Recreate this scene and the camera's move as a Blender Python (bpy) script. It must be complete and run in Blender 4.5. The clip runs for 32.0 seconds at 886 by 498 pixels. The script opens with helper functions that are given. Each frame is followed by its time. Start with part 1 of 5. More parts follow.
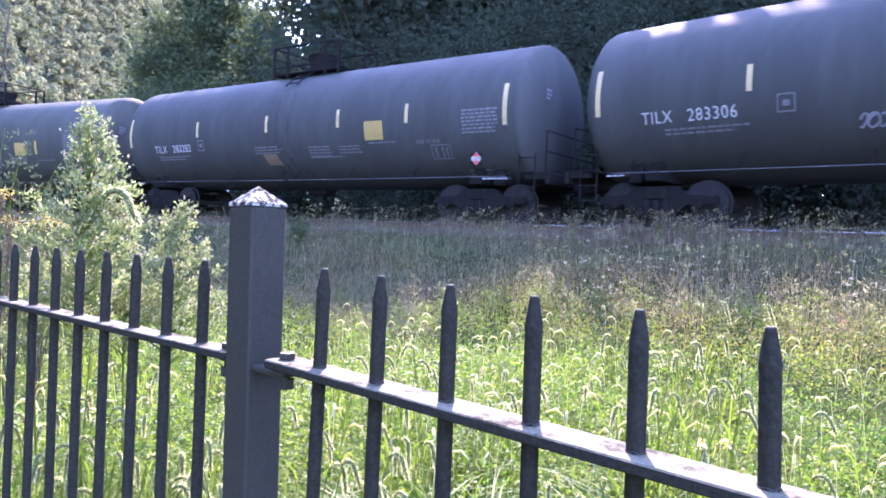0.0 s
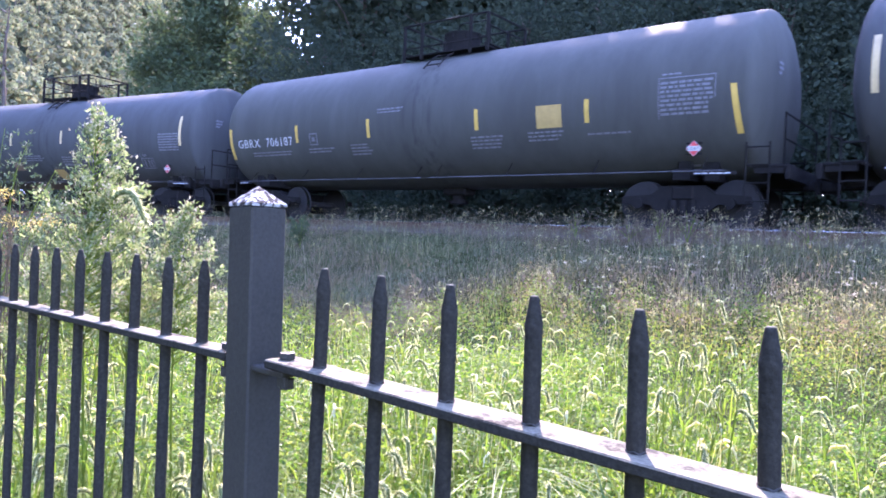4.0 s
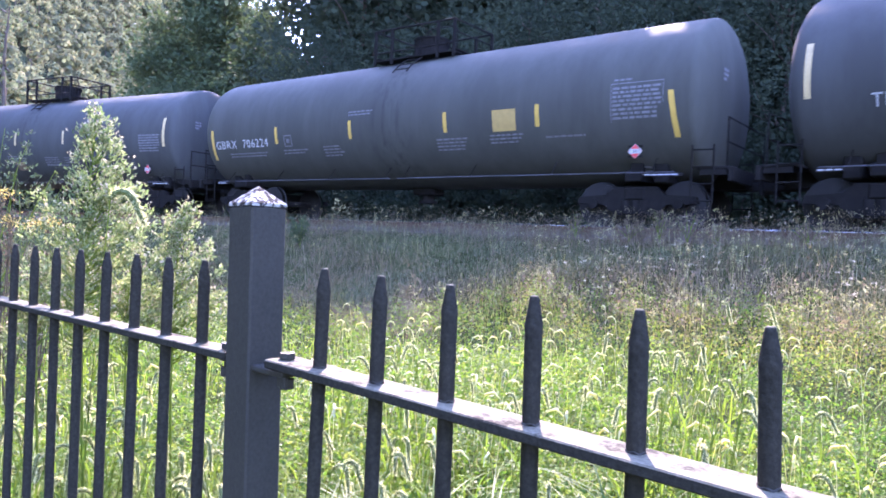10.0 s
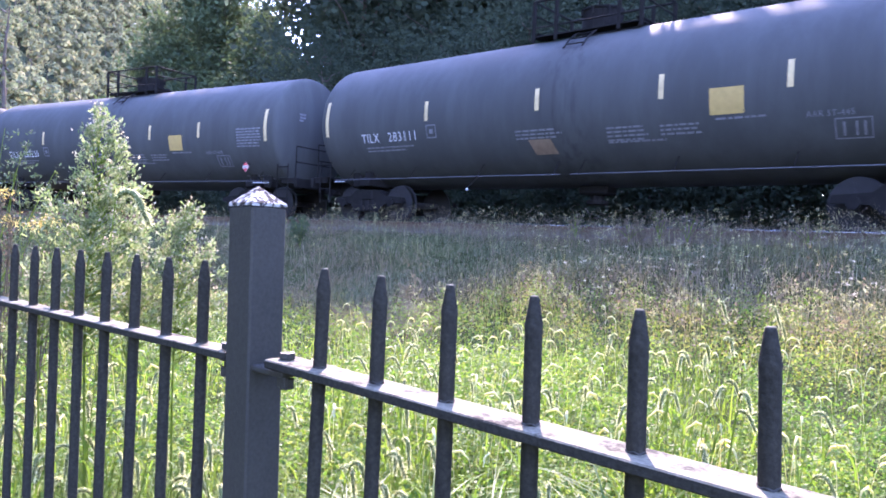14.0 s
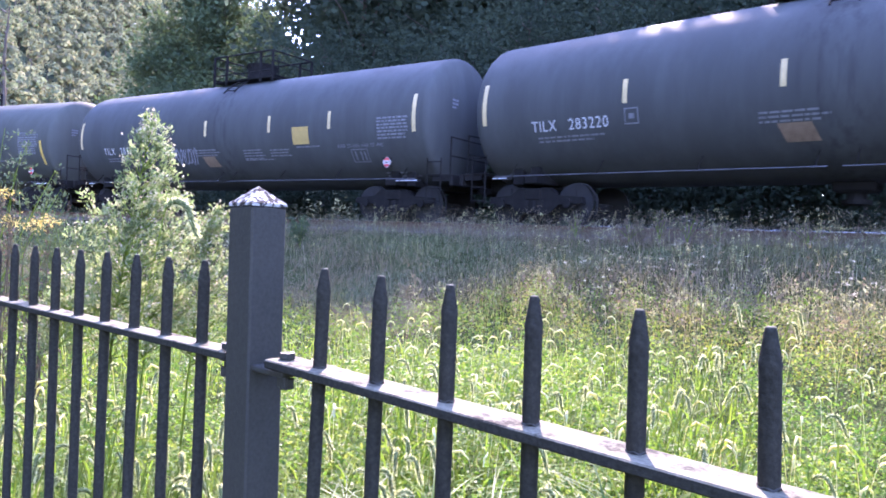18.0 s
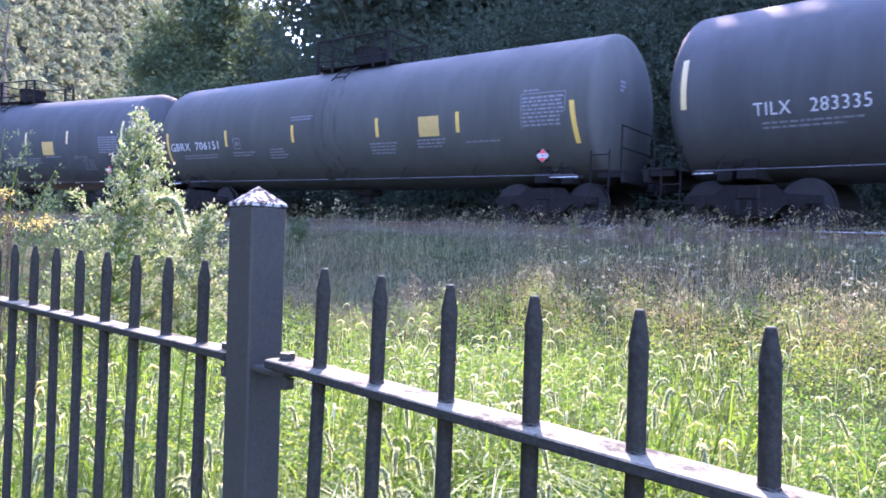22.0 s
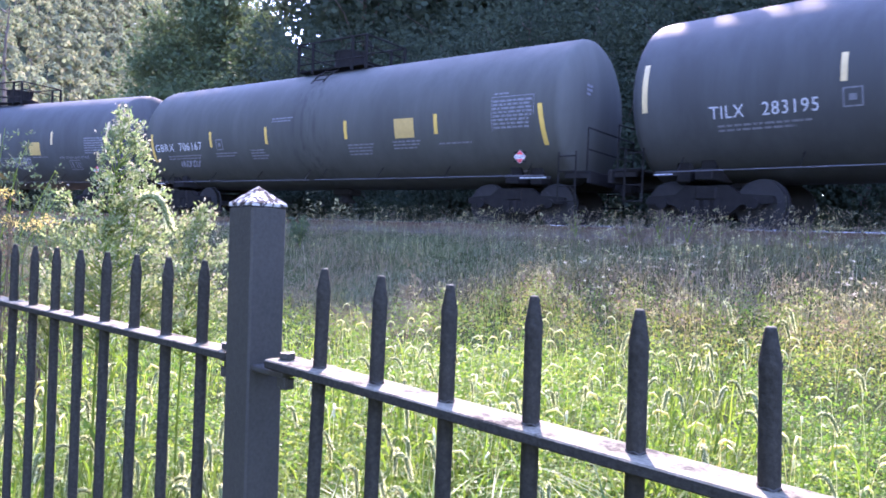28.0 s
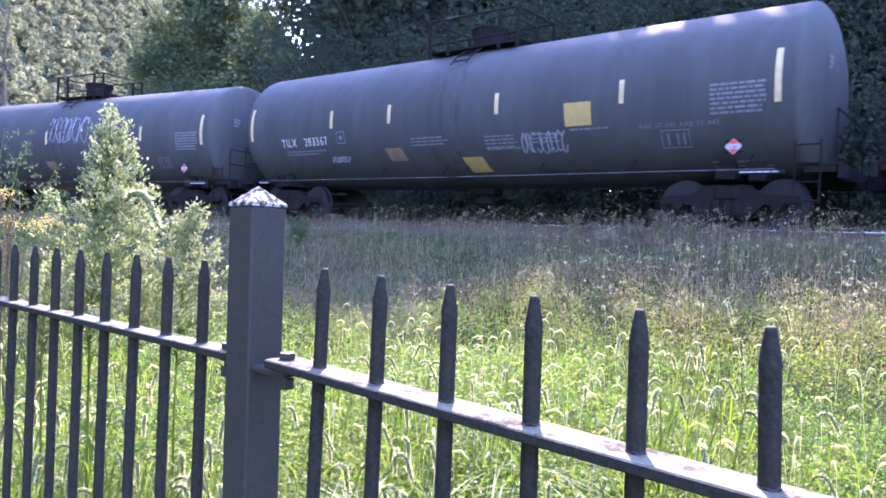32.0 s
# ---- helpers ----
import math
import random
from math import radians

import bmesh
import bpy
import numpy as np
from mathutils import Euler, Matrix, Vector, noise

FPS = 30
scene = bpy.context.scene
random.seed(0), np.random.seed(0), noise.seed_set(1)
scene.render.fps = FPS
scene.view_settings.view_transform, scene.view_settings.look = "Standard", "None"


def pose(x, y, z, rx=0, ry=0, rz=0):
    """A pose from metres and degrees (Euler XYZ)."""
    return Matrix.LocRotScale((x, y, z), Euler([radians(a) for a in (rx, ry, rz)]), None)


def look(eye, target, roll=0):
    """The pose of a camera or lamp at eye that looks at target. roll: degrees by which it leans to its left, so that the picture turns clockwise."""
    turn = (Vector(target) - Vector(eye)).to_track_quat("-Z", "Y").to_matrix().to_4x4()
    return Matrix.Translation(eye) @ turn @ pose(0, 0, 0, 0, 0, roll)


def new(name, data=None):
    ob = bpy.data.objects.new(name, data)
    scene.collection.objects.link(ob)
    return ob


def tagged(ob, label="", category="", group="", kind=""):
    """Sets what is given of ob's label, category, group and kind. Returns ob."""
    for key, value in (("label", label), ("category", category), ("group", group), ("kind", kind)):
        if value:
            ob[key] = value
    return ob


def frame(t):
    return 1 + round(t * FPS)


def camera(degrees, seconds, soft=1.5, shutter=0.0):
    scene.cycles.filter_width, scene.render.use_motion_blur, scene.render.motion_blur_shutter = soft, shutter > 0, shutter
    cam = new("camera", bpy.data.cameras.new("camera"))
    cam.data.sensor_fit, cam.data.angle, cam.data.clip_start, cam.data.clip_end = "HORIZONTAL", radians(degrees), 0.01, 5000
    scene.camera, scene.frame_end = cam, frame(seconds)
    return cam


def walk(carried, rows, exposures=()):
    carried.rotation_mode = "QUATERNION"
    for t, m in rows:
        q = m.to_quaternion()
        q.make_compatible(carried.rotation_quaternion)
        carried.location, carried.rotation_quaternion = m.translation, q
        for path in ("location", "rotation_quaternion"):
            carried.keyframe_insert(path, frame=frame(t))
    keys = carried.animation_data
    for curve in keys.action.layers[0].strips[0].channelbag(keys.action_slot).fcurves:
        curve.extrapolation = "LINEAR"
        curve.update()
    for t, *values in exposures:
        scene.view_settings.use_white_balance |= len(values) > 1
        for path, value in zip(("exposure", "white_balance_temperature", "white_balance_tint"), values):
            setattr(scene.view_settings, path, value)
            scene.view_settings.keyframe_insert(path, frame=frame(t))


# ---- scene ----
EYE = Vector((0.0, 0.0, 1.25))
YAW, PITCH, ROLL = radians(44.965), radians(-0.755), 2.465
AHEAD = Vector((-math.sin(YAW) * math.cos(PITCH), math.cos(YAW) * math.cos(PITCH), math.sin(PITCH)))
cam = camera(62.2, 32.0, soft=1.75, shutter=0.2)
HELD = look(EYE, EYE + AHEAD, ROLL)
walk(cam, [(0.0, HELD), (32.0, HELD)], exposures=[(0.0, 3.82, 5600, 50), (32.0, 3.82, 5600, 50)])

# ---- light ----
SUN_DIR = Vector((-0.502, 0.564, 0.656)).normalized()
world = bpy.data.worlds.new("sky")
scene.world = world
world.use_nodes = True
wn = world.node_tree
sky = wn.nodes.new("ShaderNodeTexSky")
sky.sky_type, sky.sun_disc = "NISHITA", False
sky.sun_elevation = math.asin(SUN_DIR.z)
sky.sun_rotation = math.atan2(SUN_DIR.x, SUN_DIR.y)
sky.dust_density, sky.air_density, sky.ozone_density = 0.6, 1.3, 3.0
wn.links.new(sky.outputs[0], wn.nodes["Background"].inputs[0])
wn.nodes["Background"].inputs[1].default_value = 0.15
sun = new("sun", bpy.data.lights.new("sun", "SUN"))
sun.data.energy, sun.data.angle, sun.data.color = 2.35, radians(0.6), (1.0, 0.88, 0.67)
sun.matrix_world = look(SUN_DIR * 60, (0, 0, 0))


# ---- materials ----
class Mat:
    """A small node builder."""

    def __init__(self, name):
        self.m = bpy.data.materials.new(name)
        self.m.use_nodes = True
        self.t = self.m.node_tree
        self.p = self.t.nodes["Principled BSDF"]
        self.out = self.t.nodes["Material Output"]
        self.co = self.t.nodes.new("ShaderNodeTexCoord").outputs["Object"]

    def node(self, kind, **kw):
        n = self.t.nodes.new(kind)
        for k, v in kw.items():
            n.inputs[k].default_value = v
        return n

    def link(self, a, b):
        self.t.links.new(a, b)

    def noise(self, scale, detail=4.0, rough=0.6, stretch=None):
        n = self.node("ShaderNodeTexNoise", Scale=scale, Detail=detail, Roughness=rough)
        src = self.co
        if stretch:
            mp = self.node("ShaderNodeMapping", Scale=stretch)
            self.link(src, mp.inputs[0])
            src = mp.outputs[0]
        self.link(src, n.inputs["Vector"])
        return n.outputs["Fac"]

    def ramp(self, fac, stops):
        r = self.node("ShaderNodeValToRGB")
        e = r.color_ramp.elements
        while len(e) < len(stops):
            e.new(0.5)
        for el, (pos, col) in zip(e, stops):
            el.position, el.color = pos, (*col, 1)
        self.link(fac, r.inputs[0])
        return r.outputs[0]

    def mix(self, fac, a, b, kind="MIX"):
        n = self.t.nodes.new("ShaderNodeMix")
        n.data_type, n.blend_type = "RGBA", kind
        for sock, v in ((n.inputs["Factor"], fac), (n.inputs["A"], a), (n.inputs["B"], b)):
            if hasattr(v, "links"):
                self.link(v, sock)
            elif isinstance(v, tuple):
                sock.default_value = (*v, 1)
            else:
                sock.default_value = v
        return n.outputs["Result"]

    def bump(self, height, strength, distance=0.01):
        b = self.node("ShaderNodeBump", Strength=strength, Distance=distance)
        self.link(height, b.inputs["Height"])
        self.link(b.outputs[0], self.p.inputs["Normal"])

    def colour(self, c):
        if hasattr(c, "links"):
            self.link(c, self.p.inputs["Base Color"])
        else:
            self.p.inputs["Base Color"].default_value = (*c, 1)


def plain(name, col, rough=0.6, metal=0.0, vary=0.35, scale=6.0, bump=0.15):
    """A surface with blotches at two scales."""
    m = Mat(name)
    m.p.inputs["Specular IOR Level"].default_value = 0.05 if rough > 0.8 else 0.4
    big, fine = m.noise(scale), m.noise(scale * 14)
    lo, hi = tuple(c * (1 - vary) for c in col), tuple(min(1, c * (1 + vary)) for c in col)
    c = m.ramp(big, [(0.3, lo), (0.7, hi)])
    m.colour(m.mix(0.35, c, m.ramp(fine, [(0.3, lo), (0.7, hi)])))
    m.p.inputs["Roughness"].default_value, m.p.inputs["Metallic"].default_value = rough, metal
    m.bump(fine, bump, 0.004)
    return m.m


def leafy(name, cols, light=0.55, gloss=0.13, rough=0.58, glow=(1.35, 1.5, 0.8)):
    """Thin leaves: each island picks its tint; light passes through."""
    m = Mat(name)
    geo = m.t.nodes.new("ShaderNodeNewGeometry")
    n = len(cols) - 1
    c = m.ramp(geo.outputs["Random Per Island"], [(i / n, col) for i, col in enumerate(cols)])
    c = m.mix(m.ramp(m.noise(0.9, 3), [(0.3, (0.0, 0.0, 0.0)), (0.75, (1.0, 1.0, 1.0))]), c, m.mix(1.0, c, (1.25, 1.05, 0.75), "MULTIPLY"))
    m.colour(c)
    m.p.inputs["Roughness"].default_value = rough
    m.p.inputs["Specular IOR Level"].default_value = gloss
    tr = m.node("ShaderNodeBsdfTranslucent")
    m.link(m.mix(1.0, c, glow, "MULTIPLY"), tr.inputs[0])
    mx = m.node("ShaderNodeMixShader", Fac=light)
    m.link(m.p.outputs[0], mx.inputs[1])
    m.link(tr.outputs[0], mx.inputs[2])
    m.link(mx.outputs[0], m.out.inputs[0])
    return m.m


def tank_paint(name, col):
    """Sun-faded paint: rain streaks, grime, and spilt oil down the middle."""
    m = Mat(name)
    streak = m.noise(1.0, 5, 0.65, (1.4, 1.4, 0.16))
    grime = m.noise(0.7, 6, 0.7)
    fine = m.noise(30, 3)
    dust = m.ramp(streak, [(0.42, (0.0, 0.0, 0.0)), (0.78, (1.0, 1.0, 1.0))])
    c = m.mix(m.mix(1.0, dust, (0.45, 0.45, 0.45), "MULTIPLY"), col, tuple(v * 1.7 + 0.012 for v in col))
    c = m.mix(m.ramp(grime, [(0.35, (0.0, 0.0, 0.0)), (0.8, (0.5, 0.5, 0.5))]), c, (0.055, 0.053, 0.048))
    part = m.node("ShaderNodeSeparateXYZ")
    m.link(m.co, part.inputs[0])
    near = m.t.nodes.new("ShaderNodeMath")
    near.operation = "ABSOLUTE"
    m.link(part.outputs[0], near.inputs[0])
    runs = m.noise(1.0, 3, 0.6, (5.5, 5.5, 0.22))
    spill = m.mix(1.0, m.ramp(near.outputs[0], [(0.25, (1.0, 1.0, 1.0)), (0.85, (0.0, 0.0, 0.0))]), m.ramp(runs, [(0.46, (0.0, 0.0, 0.0)), (0.72, (0.5, 0.5, 0.5))]), "MULTIPLY")
    m.colour(m.mix(spill, c, (0.014, 0.014, 0.014)))
    m.link(m.ramp(fine, [(0.2, (0.62,) * 3), (0.8, (0.78,) * 3)]), m.p.inputs["Roughness"])
    m.p.inputs["Specular IOR Level"].default_value = 0.07
    m.bump(m.noise(1.6, 2), 0.12, 0.02)
    return m.m


BLACK = tank_paint("black_tank_paint", (0.054, 0.057, 0.054))
GREENISH = tank_paint("worn_black_tank_paint", (0.062, 0.064, 0.054))
FRAME = plain("grimy_steel", (0.0145, 0.0135, 0.0125), 0.9, 0.0)
WHEEL = plain("wheel_steel", (0.0125, 0.012, 0.0115), 0.75, 0.0)
TREAD = plain("polished_wheel_tread", (0.40, 0.38, 0.37), 0.25, 1.0, 0.1)
WHITE = plain("white_stencil", (0.42, 0.42, 0.41), 0.7, vary=0.3, scale=9)
FADED = plain("faded_stencil", (0.135, 0.135, 0.14), 0.8, vary=0.4, scale=12)
CHALK = plain("chalk_white_spray", (0.22, 0.22, 0.25), 0.85, vary=0.45, scale=7)
YELLOW = plain("yellow_reflective_tape", (0.52, 0.34, 0.07), 0.4, vary=0.15)
PALE = plain("pale_yellow_tape", (0.50, 0.38, 0.19), 0.45, vary=0.3)
ORANGE = plain("faded_orange_sign", (0.17, 0.115, 0.07), 0.7, vary=0.35)
PLATE = plain("yellow_sign", (0.38, 0.26, 0.085), 0.55, vary=0.2)
PIPE = plain("dull_grey_pipe", (0.085, 0.085, 0.09), 0.85)
RED = plain("red_placard", (0.55, 0.05, 0.05), 0.5)
def worn_iron(name, much):
    """Black fence paint, chipped to grey primer and rust where it is worn."""
    m = Mat(name)
    wear, fine, blot = m.noise(38, 6, 0.75), m.noise(160, 3), m.noise(7, 3)
    c = m.mix(0.5, m.ramp(blot, [(0.3, (0.024, 0.023, 0.017)), (0.7, (0.036, 0.034, 0.025))]), m.ramp(fine, [(0.3, (0.019, 0.018, 0.013)), (0.7, (0.040, 0.038, 0.028))]))
    edge = m.ramp(wear, [(0.72 - much, (0.0, 0.0, 0.0)), (0.76 - much, (1.0, 1.0, 1.0))])
    m.colour(m.mix(edge, c, m.ramp(fine, [(0.35, (0.22, 0.18, 0.14)), (0.65, (0.42, 0.40, 0.35))])))
    m.p.inputs["Roughness"].default_value = 0.66
    m.p.inputs["Specular IOR Level"].default_value = 0.2
    m.bump(m.mix(0.5, wear, fine), 0.8, 0.0022)
    return m.m


IRON = worn_iron("black_fence_paint", 0.0)


def rail_paint():
    """Chipped black paint; upward faces get worn blotches and sun brightness put into the colour."""
    m = Mat("worn_sunlit_rail_paint")
    wear, fine = m.noise(24, 6, 0.75), m.noise(170, 3)
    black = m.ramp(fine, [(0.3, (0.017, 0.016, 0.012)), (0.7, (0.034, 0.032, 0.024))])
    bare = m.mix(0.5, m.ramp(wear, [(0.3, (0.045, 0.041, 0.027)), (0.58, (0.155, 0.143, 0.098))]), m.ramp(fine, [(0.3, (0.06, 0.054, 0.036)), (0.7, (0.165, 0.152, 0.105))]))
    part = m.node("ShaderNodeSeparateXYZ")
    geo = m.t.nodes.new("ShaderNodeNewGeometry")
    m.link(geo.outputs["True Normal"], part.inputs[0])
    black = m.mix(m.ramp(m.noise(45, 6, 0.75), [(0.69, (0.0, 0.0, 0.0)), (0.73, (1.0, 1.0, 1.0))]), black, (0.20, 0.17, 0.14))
    # upward faces, which take the pale sun tone
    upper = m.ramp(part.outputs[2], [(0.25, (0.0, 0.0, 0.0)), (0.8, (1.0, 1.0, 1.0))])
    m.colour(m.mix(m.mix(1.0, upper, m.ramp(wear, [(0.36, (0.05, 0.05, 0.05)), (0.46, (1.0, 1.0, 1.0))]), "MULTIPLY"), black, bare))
    m.p.inputs["Roughness"].default_value = 0.8
    m.p.inputs["Specular IOR Level"].default_value = 0.04
    m.bump(m.mix(0.5, wear, fine), 0.9, 0.003)
    return m.m


RAIL_PAINT = rail_paint()


def peeled():
    m = Mat("peeling_white_paint")
    f = m.noise(85, 6, 0.75)
    m.colour(m.ramp(f, [(0.47, (0.34, 0.32, 0.27)), (0.51, (0.032, 0.027, 0.021))]))
    m.p.inputs["Roughness"].default_value = 0.9
    m.p.inputs["Specular IOR Level"].default_value = 0.04
    m.bump(f, 0.8, 0.0015)
    return m.m


PEELED = peeled()
RAIL_STEEL = plain("rail_steel", (0.45, 0.44, 0.43), 0.22, 1.0, 0.1)
RUST = plain("rusty_rail_side", (0.10, 0.055, 0.035), 0.85)
TIE = plain("weathered_tie", (0.11, 0.09, 0.075), 0.9)
BALLAST = plain("ballast_stone", (0.095, 0.085, 0.075), 0.95, 0, 0.45, 5, 0.6)
def soil():
    """Dark thatch near by; far slopes olive, darkened to read as shade between crowns."""
    m = Mat("meadow_soil")
    n1, n2 = m.noise(1.5, 5), m.noise(0.12, 6, 0.7)
    near = m.ramp(n1, [(0.3, (0.02, 0.026, 0.009)), (0.7, (0.048, 0.058, 0.022))])
    shaded_scrub = m.ramp(n2, [(0.35, (0.026, 0.036, 0.022)), (0.6, (0.045, 0.056, 0.034))])
    far = m.node("ShaderNodeVectorMath")
    far.operation = "LENGTH"
    m.link(m.co, far.inputs[0])
    part = m.node("ShaderNodeMapRange")
    for k, v in ((1, 55.0), (2, 95.0)):
        part.inputs[k].default_value = v
    m.link(far.outputs["Value"], part.inputs[0])
    m.colour(m.mix(part.outputs[0], near, shaded_scrub))
    m.p.inputs["Roughness"].default_value, m.p.inputs["Specular IOR Level"].default_value = 1.0, 0.0
    m.bump(n1, 0.8, 0.01)
    return m.m


SOIL = soil()
BARK = plain("bark", (0.09, 0.075, 0.06), 0.95, 0, 0.4, 3, 1.0)
GRASS = leafy("green_grass", [(0.056, 0.105, 0.016), (0.086, 0.145, 0.023), (0.112, 0.165, 0.035), (0.07, 0.118, 0.019)], 0.55, 0.08, 0.6, glow=(1.25, 1.35, 0.7))
COARSE = leafy("coarse_grass_blades", [(0.035, 0.075, 0.018), (0.055, 0.105, 0.024), (0.08, 0.13, 0.03)], 0.45, 0.15, 0.5, (1.3, 1.4, 0.7))
CLOVER = leafy("low_weed_leaves", [(0.035, 0.085, 0.016), (0.06, 0.125, 0.022), (0.10, 0.17, 0.034), (0.15, 0.19, 0.055), (0.045, 0.10, 0.02)], 0.5, 0.12, 0.55, (1.3, 1.4, 0.7))
DRY = leafy("dry_grass", [(0.17, 0.155, 0.10), (0.25, 0.23, 0.15), (0.14, 0.14, 0.08), (0.30, 0.28, 0.20)], 0.35, glow=(1.1, 1.1, 0.9))
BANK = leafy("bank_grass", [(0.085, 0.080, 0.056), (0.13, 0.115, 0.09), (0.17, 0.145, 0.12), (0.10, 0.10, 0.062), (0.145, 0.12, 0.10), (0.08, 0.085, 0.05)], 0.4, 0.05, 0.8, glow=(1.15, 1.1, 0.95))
TUFT = leafy("bank_green", [(0.075, 0.090, 0.052), (0.10, 0.118, 0.066), (0.13, 0.145, 0.085)], 0.4, glow=(1.15, 1.15, 0.95))
BROWN = leafy("browning_leaves", [(0.045, 0.040, 0.034), (0.07, 0.055, 0.045), (0.045, 0.055, 0.034), (0.15, 0.115, 0.095), (0.04, 0.048, 0.032)], 0.3, 0.05, 0.8, glow=(1.0, 1.0, 0.9))
SEED = leafy("foxtail_seed", [(0.38, 0.42, 0.25), (0.48, 0.51, 0.33), (0.44, 0.46, 0.30)], 0.55, 0.15, glow=(1.15, 1.2, 0.85))
SEED_CORE = leafy("foxtail_core", [(0.075, 0.10, 0.035), (0.10, 0.13, 0.05)], 0.25)
SHRUB = leafy("pale_shrub_leaves", [(0.075, 0.115, 0.05), (0.13, 0.175, 0.08), (0.24, 0.27, 0.16), (0.095, 0.14, 0.06)], 0.5, 0.12, glow=(1.15, 1.25, 0.9))
BUDS = leafy("cream_buds", [(0.27, 0.265, 0.18), (0.36, 0.34, 0.26)], 0.4, glow=(1.0, 1.0, 0.9))
TAN = leafy("dried_flowers", [(0.27, 0.285, 0.14), (0.37, 0.385, 0.21), (0.17, 0.165, 0.08), (0.46, 0.47, 0.30)], 0.45, glow=(1.05, 1.1, 0.8))
OLIVE = leafy("olive_weed_leaves", [(0.11, 0.14, 0.04), (0.16, 0.18, 0.055), (0.19, 0.18, 0.07), (0.085, 0.12, 0.03)], 0.5, 0.1, 0.6, glow=(1.25, 1.3, 0.75))
FLOWER = leafy("white_flowers", [(0.36, 0.36, 0.28), (0.44, 0.44, 0.36)], 0.4, glow=(1.0, 1.0, 0.9))
GOLD = leafy("goldenrod_bloom", [(0.34, 0.28, 0.08), (0.40, 0.34, 0.12)], 0.35, glow=(1.0, 1.0, 0.9))
# dark blue-greens: the backlit wood's shade is put into its leaf colour
WOODS = leafy("shaded_woodland_leaves", [(0.040, 0.060, 0.046), (0.044, 0.065, 0.049), (0.048, 0.069, 0.051), (0.042, 0.062, 0.047)], 0.48, 0.0, 1.0, glow=(1.0, 1.05, 0.95))
TREE = leafy("tree_leaves", [(0.045, 0.070, 0.042), (0.055, 0.084, 0.048), (0.075, 0.105, 0.058)], 0.28, 0.06, 0.7, glow=(1.2, 1.3, 0.9))
# paler greens stand in for haze over the far hill
FAR = leafy("hazy_hillside_leaves", [(0.105, 0.134, 0.090), (0.117, 0.144, 0.096), (0.132, 0.142, 0.098), (0.11, 0.138, 0.092), (0.138, 0.132, 0.10)], 0.55, 0.0, 1.0, glow=(1.0, 1.05, 0.9))


# ---- mesh helpers ----
def np_mesh(name, verts, faces, mat, smooth=False):
    """A mesh from arrays of points and of equal-sided faces."""
    me = bpy.data.meshes.new(name)
    v, f = np.asarray(verts, np.float32), np.asarray(faces, np.int32)
    me.vertices.add(len(v))
    me.vertices.foreach_set("co", v.ravel())
    me.loops.add(f.size)
    me.loops.foreach_set("vertex_index", f.ravel())
    me.polygons.add(len(f))
    me.polygons.foreach_set("loop_start", np.arange(len(f), dtype=np.int32) * f.shape[1])
    if smooth:
        me.polygons.foreach_set("use_smooth", np.ones(len(f), bool))
    me.update(calc_edges=True)
    me.materials.append(mat)
    return me


def bm_mesh(name, bm, mat, smooth=False):
    me = bpy.data.meshes.new(name)
    bm.normal_update()
    bm.to_mesh(me)
    bm.free()
    for p in me.polygons:
        p.use_smooth = smooth
    me.materials.append(mat)
    return me


def link(name, me, parent=None, label="", at=None):
    ob = new(name, me)
    if parent:
        ob.parent = parent
    if at is not None:
        ob.matrix_basis = at
    return tagged(ob, label)


def thing(name, label, category, group="", at=None):
    ob = new(name)
    ob.empty_display_size = 0.1
    if at is not None:
        ob.matrix_basis = at
    return tagged(ob, label, category, group)


def box(bm, size, at=(0, 0, 0), bevel=0.0, turn=None):
    m = Matrix.Translation(at) @ (turn or Matrix.Identity(4)) @ Matrix.Diagonal((*size, 1))
    made = bmesh.ops.create_cube(bm, size=1, matrix=m)["verts"]
    if bevel:
        edges = list({e for v in made for e in v.link_edges})
        bmesh.ops.bevel(bm, geom=edges, offset=bevel, segments=1, affect="EDGES")


def rod(bm, a, b, r, seg=8, r2=None):
    a, b = Vector(a), Vector(b)
    d = b - a
    m = Matrix.Translation((a + b) / 2) @ d.to_track_quat("Z", "Y").to_matrix().to_4x4()
    bmesh.ops.create_cone(bm, cap_ends=True, segments=seg, radius1=r, radius2=r if r2 is None else r2, depth=d.length, matrix=m)


def tubes(paths, radii, seg=6):
    """Joined tapered tubes: each path an array of points, each radii a list."""
    V, F, base = [], [], 0
    for pts, rad in zip(paths, radii):
        pts = np.asarray(pts, float)
        tan = np.gradient(pts, axis=0)
        tan /= np.linalg.norm(tan, axis=1)[:, None] + 1e-9
        ref = np.where(np.abs(tan[:, 2:3]) > 0.9, [[1.0, 0, 0]], [[0, 0, 1.0]])
        u = np.cross(tan, ref)
        u /= np.linalg.norm(u, axis=1)[:, None] + 1e-9
        w = np.cross(tan, u)
        a = np.arange(seg) / seg * 2 * np.pi
        ring = np.cos(a)[None, :, None] * u[:, None] + np.sin(a)[None, :, None] * w[:, None]
        V.append((pts[:, None] + ring * np.asarray(rad)[:, None, None]).reshape(-1, 3))
        i, j = np.meshgrid(np.arange(len(pts) - 1), np.arange(seg), indexing="ij")
        k = (j + 1) % seg
        F.append((np.stack([i * seg + j, i * seg + k, (i + 1) * seg + k, (i + 1) * seg + j], -1) + base).reshape(-1, 4))
        base += len(pts) * seg
    return np.concatenate(V), np.concatenate(F)


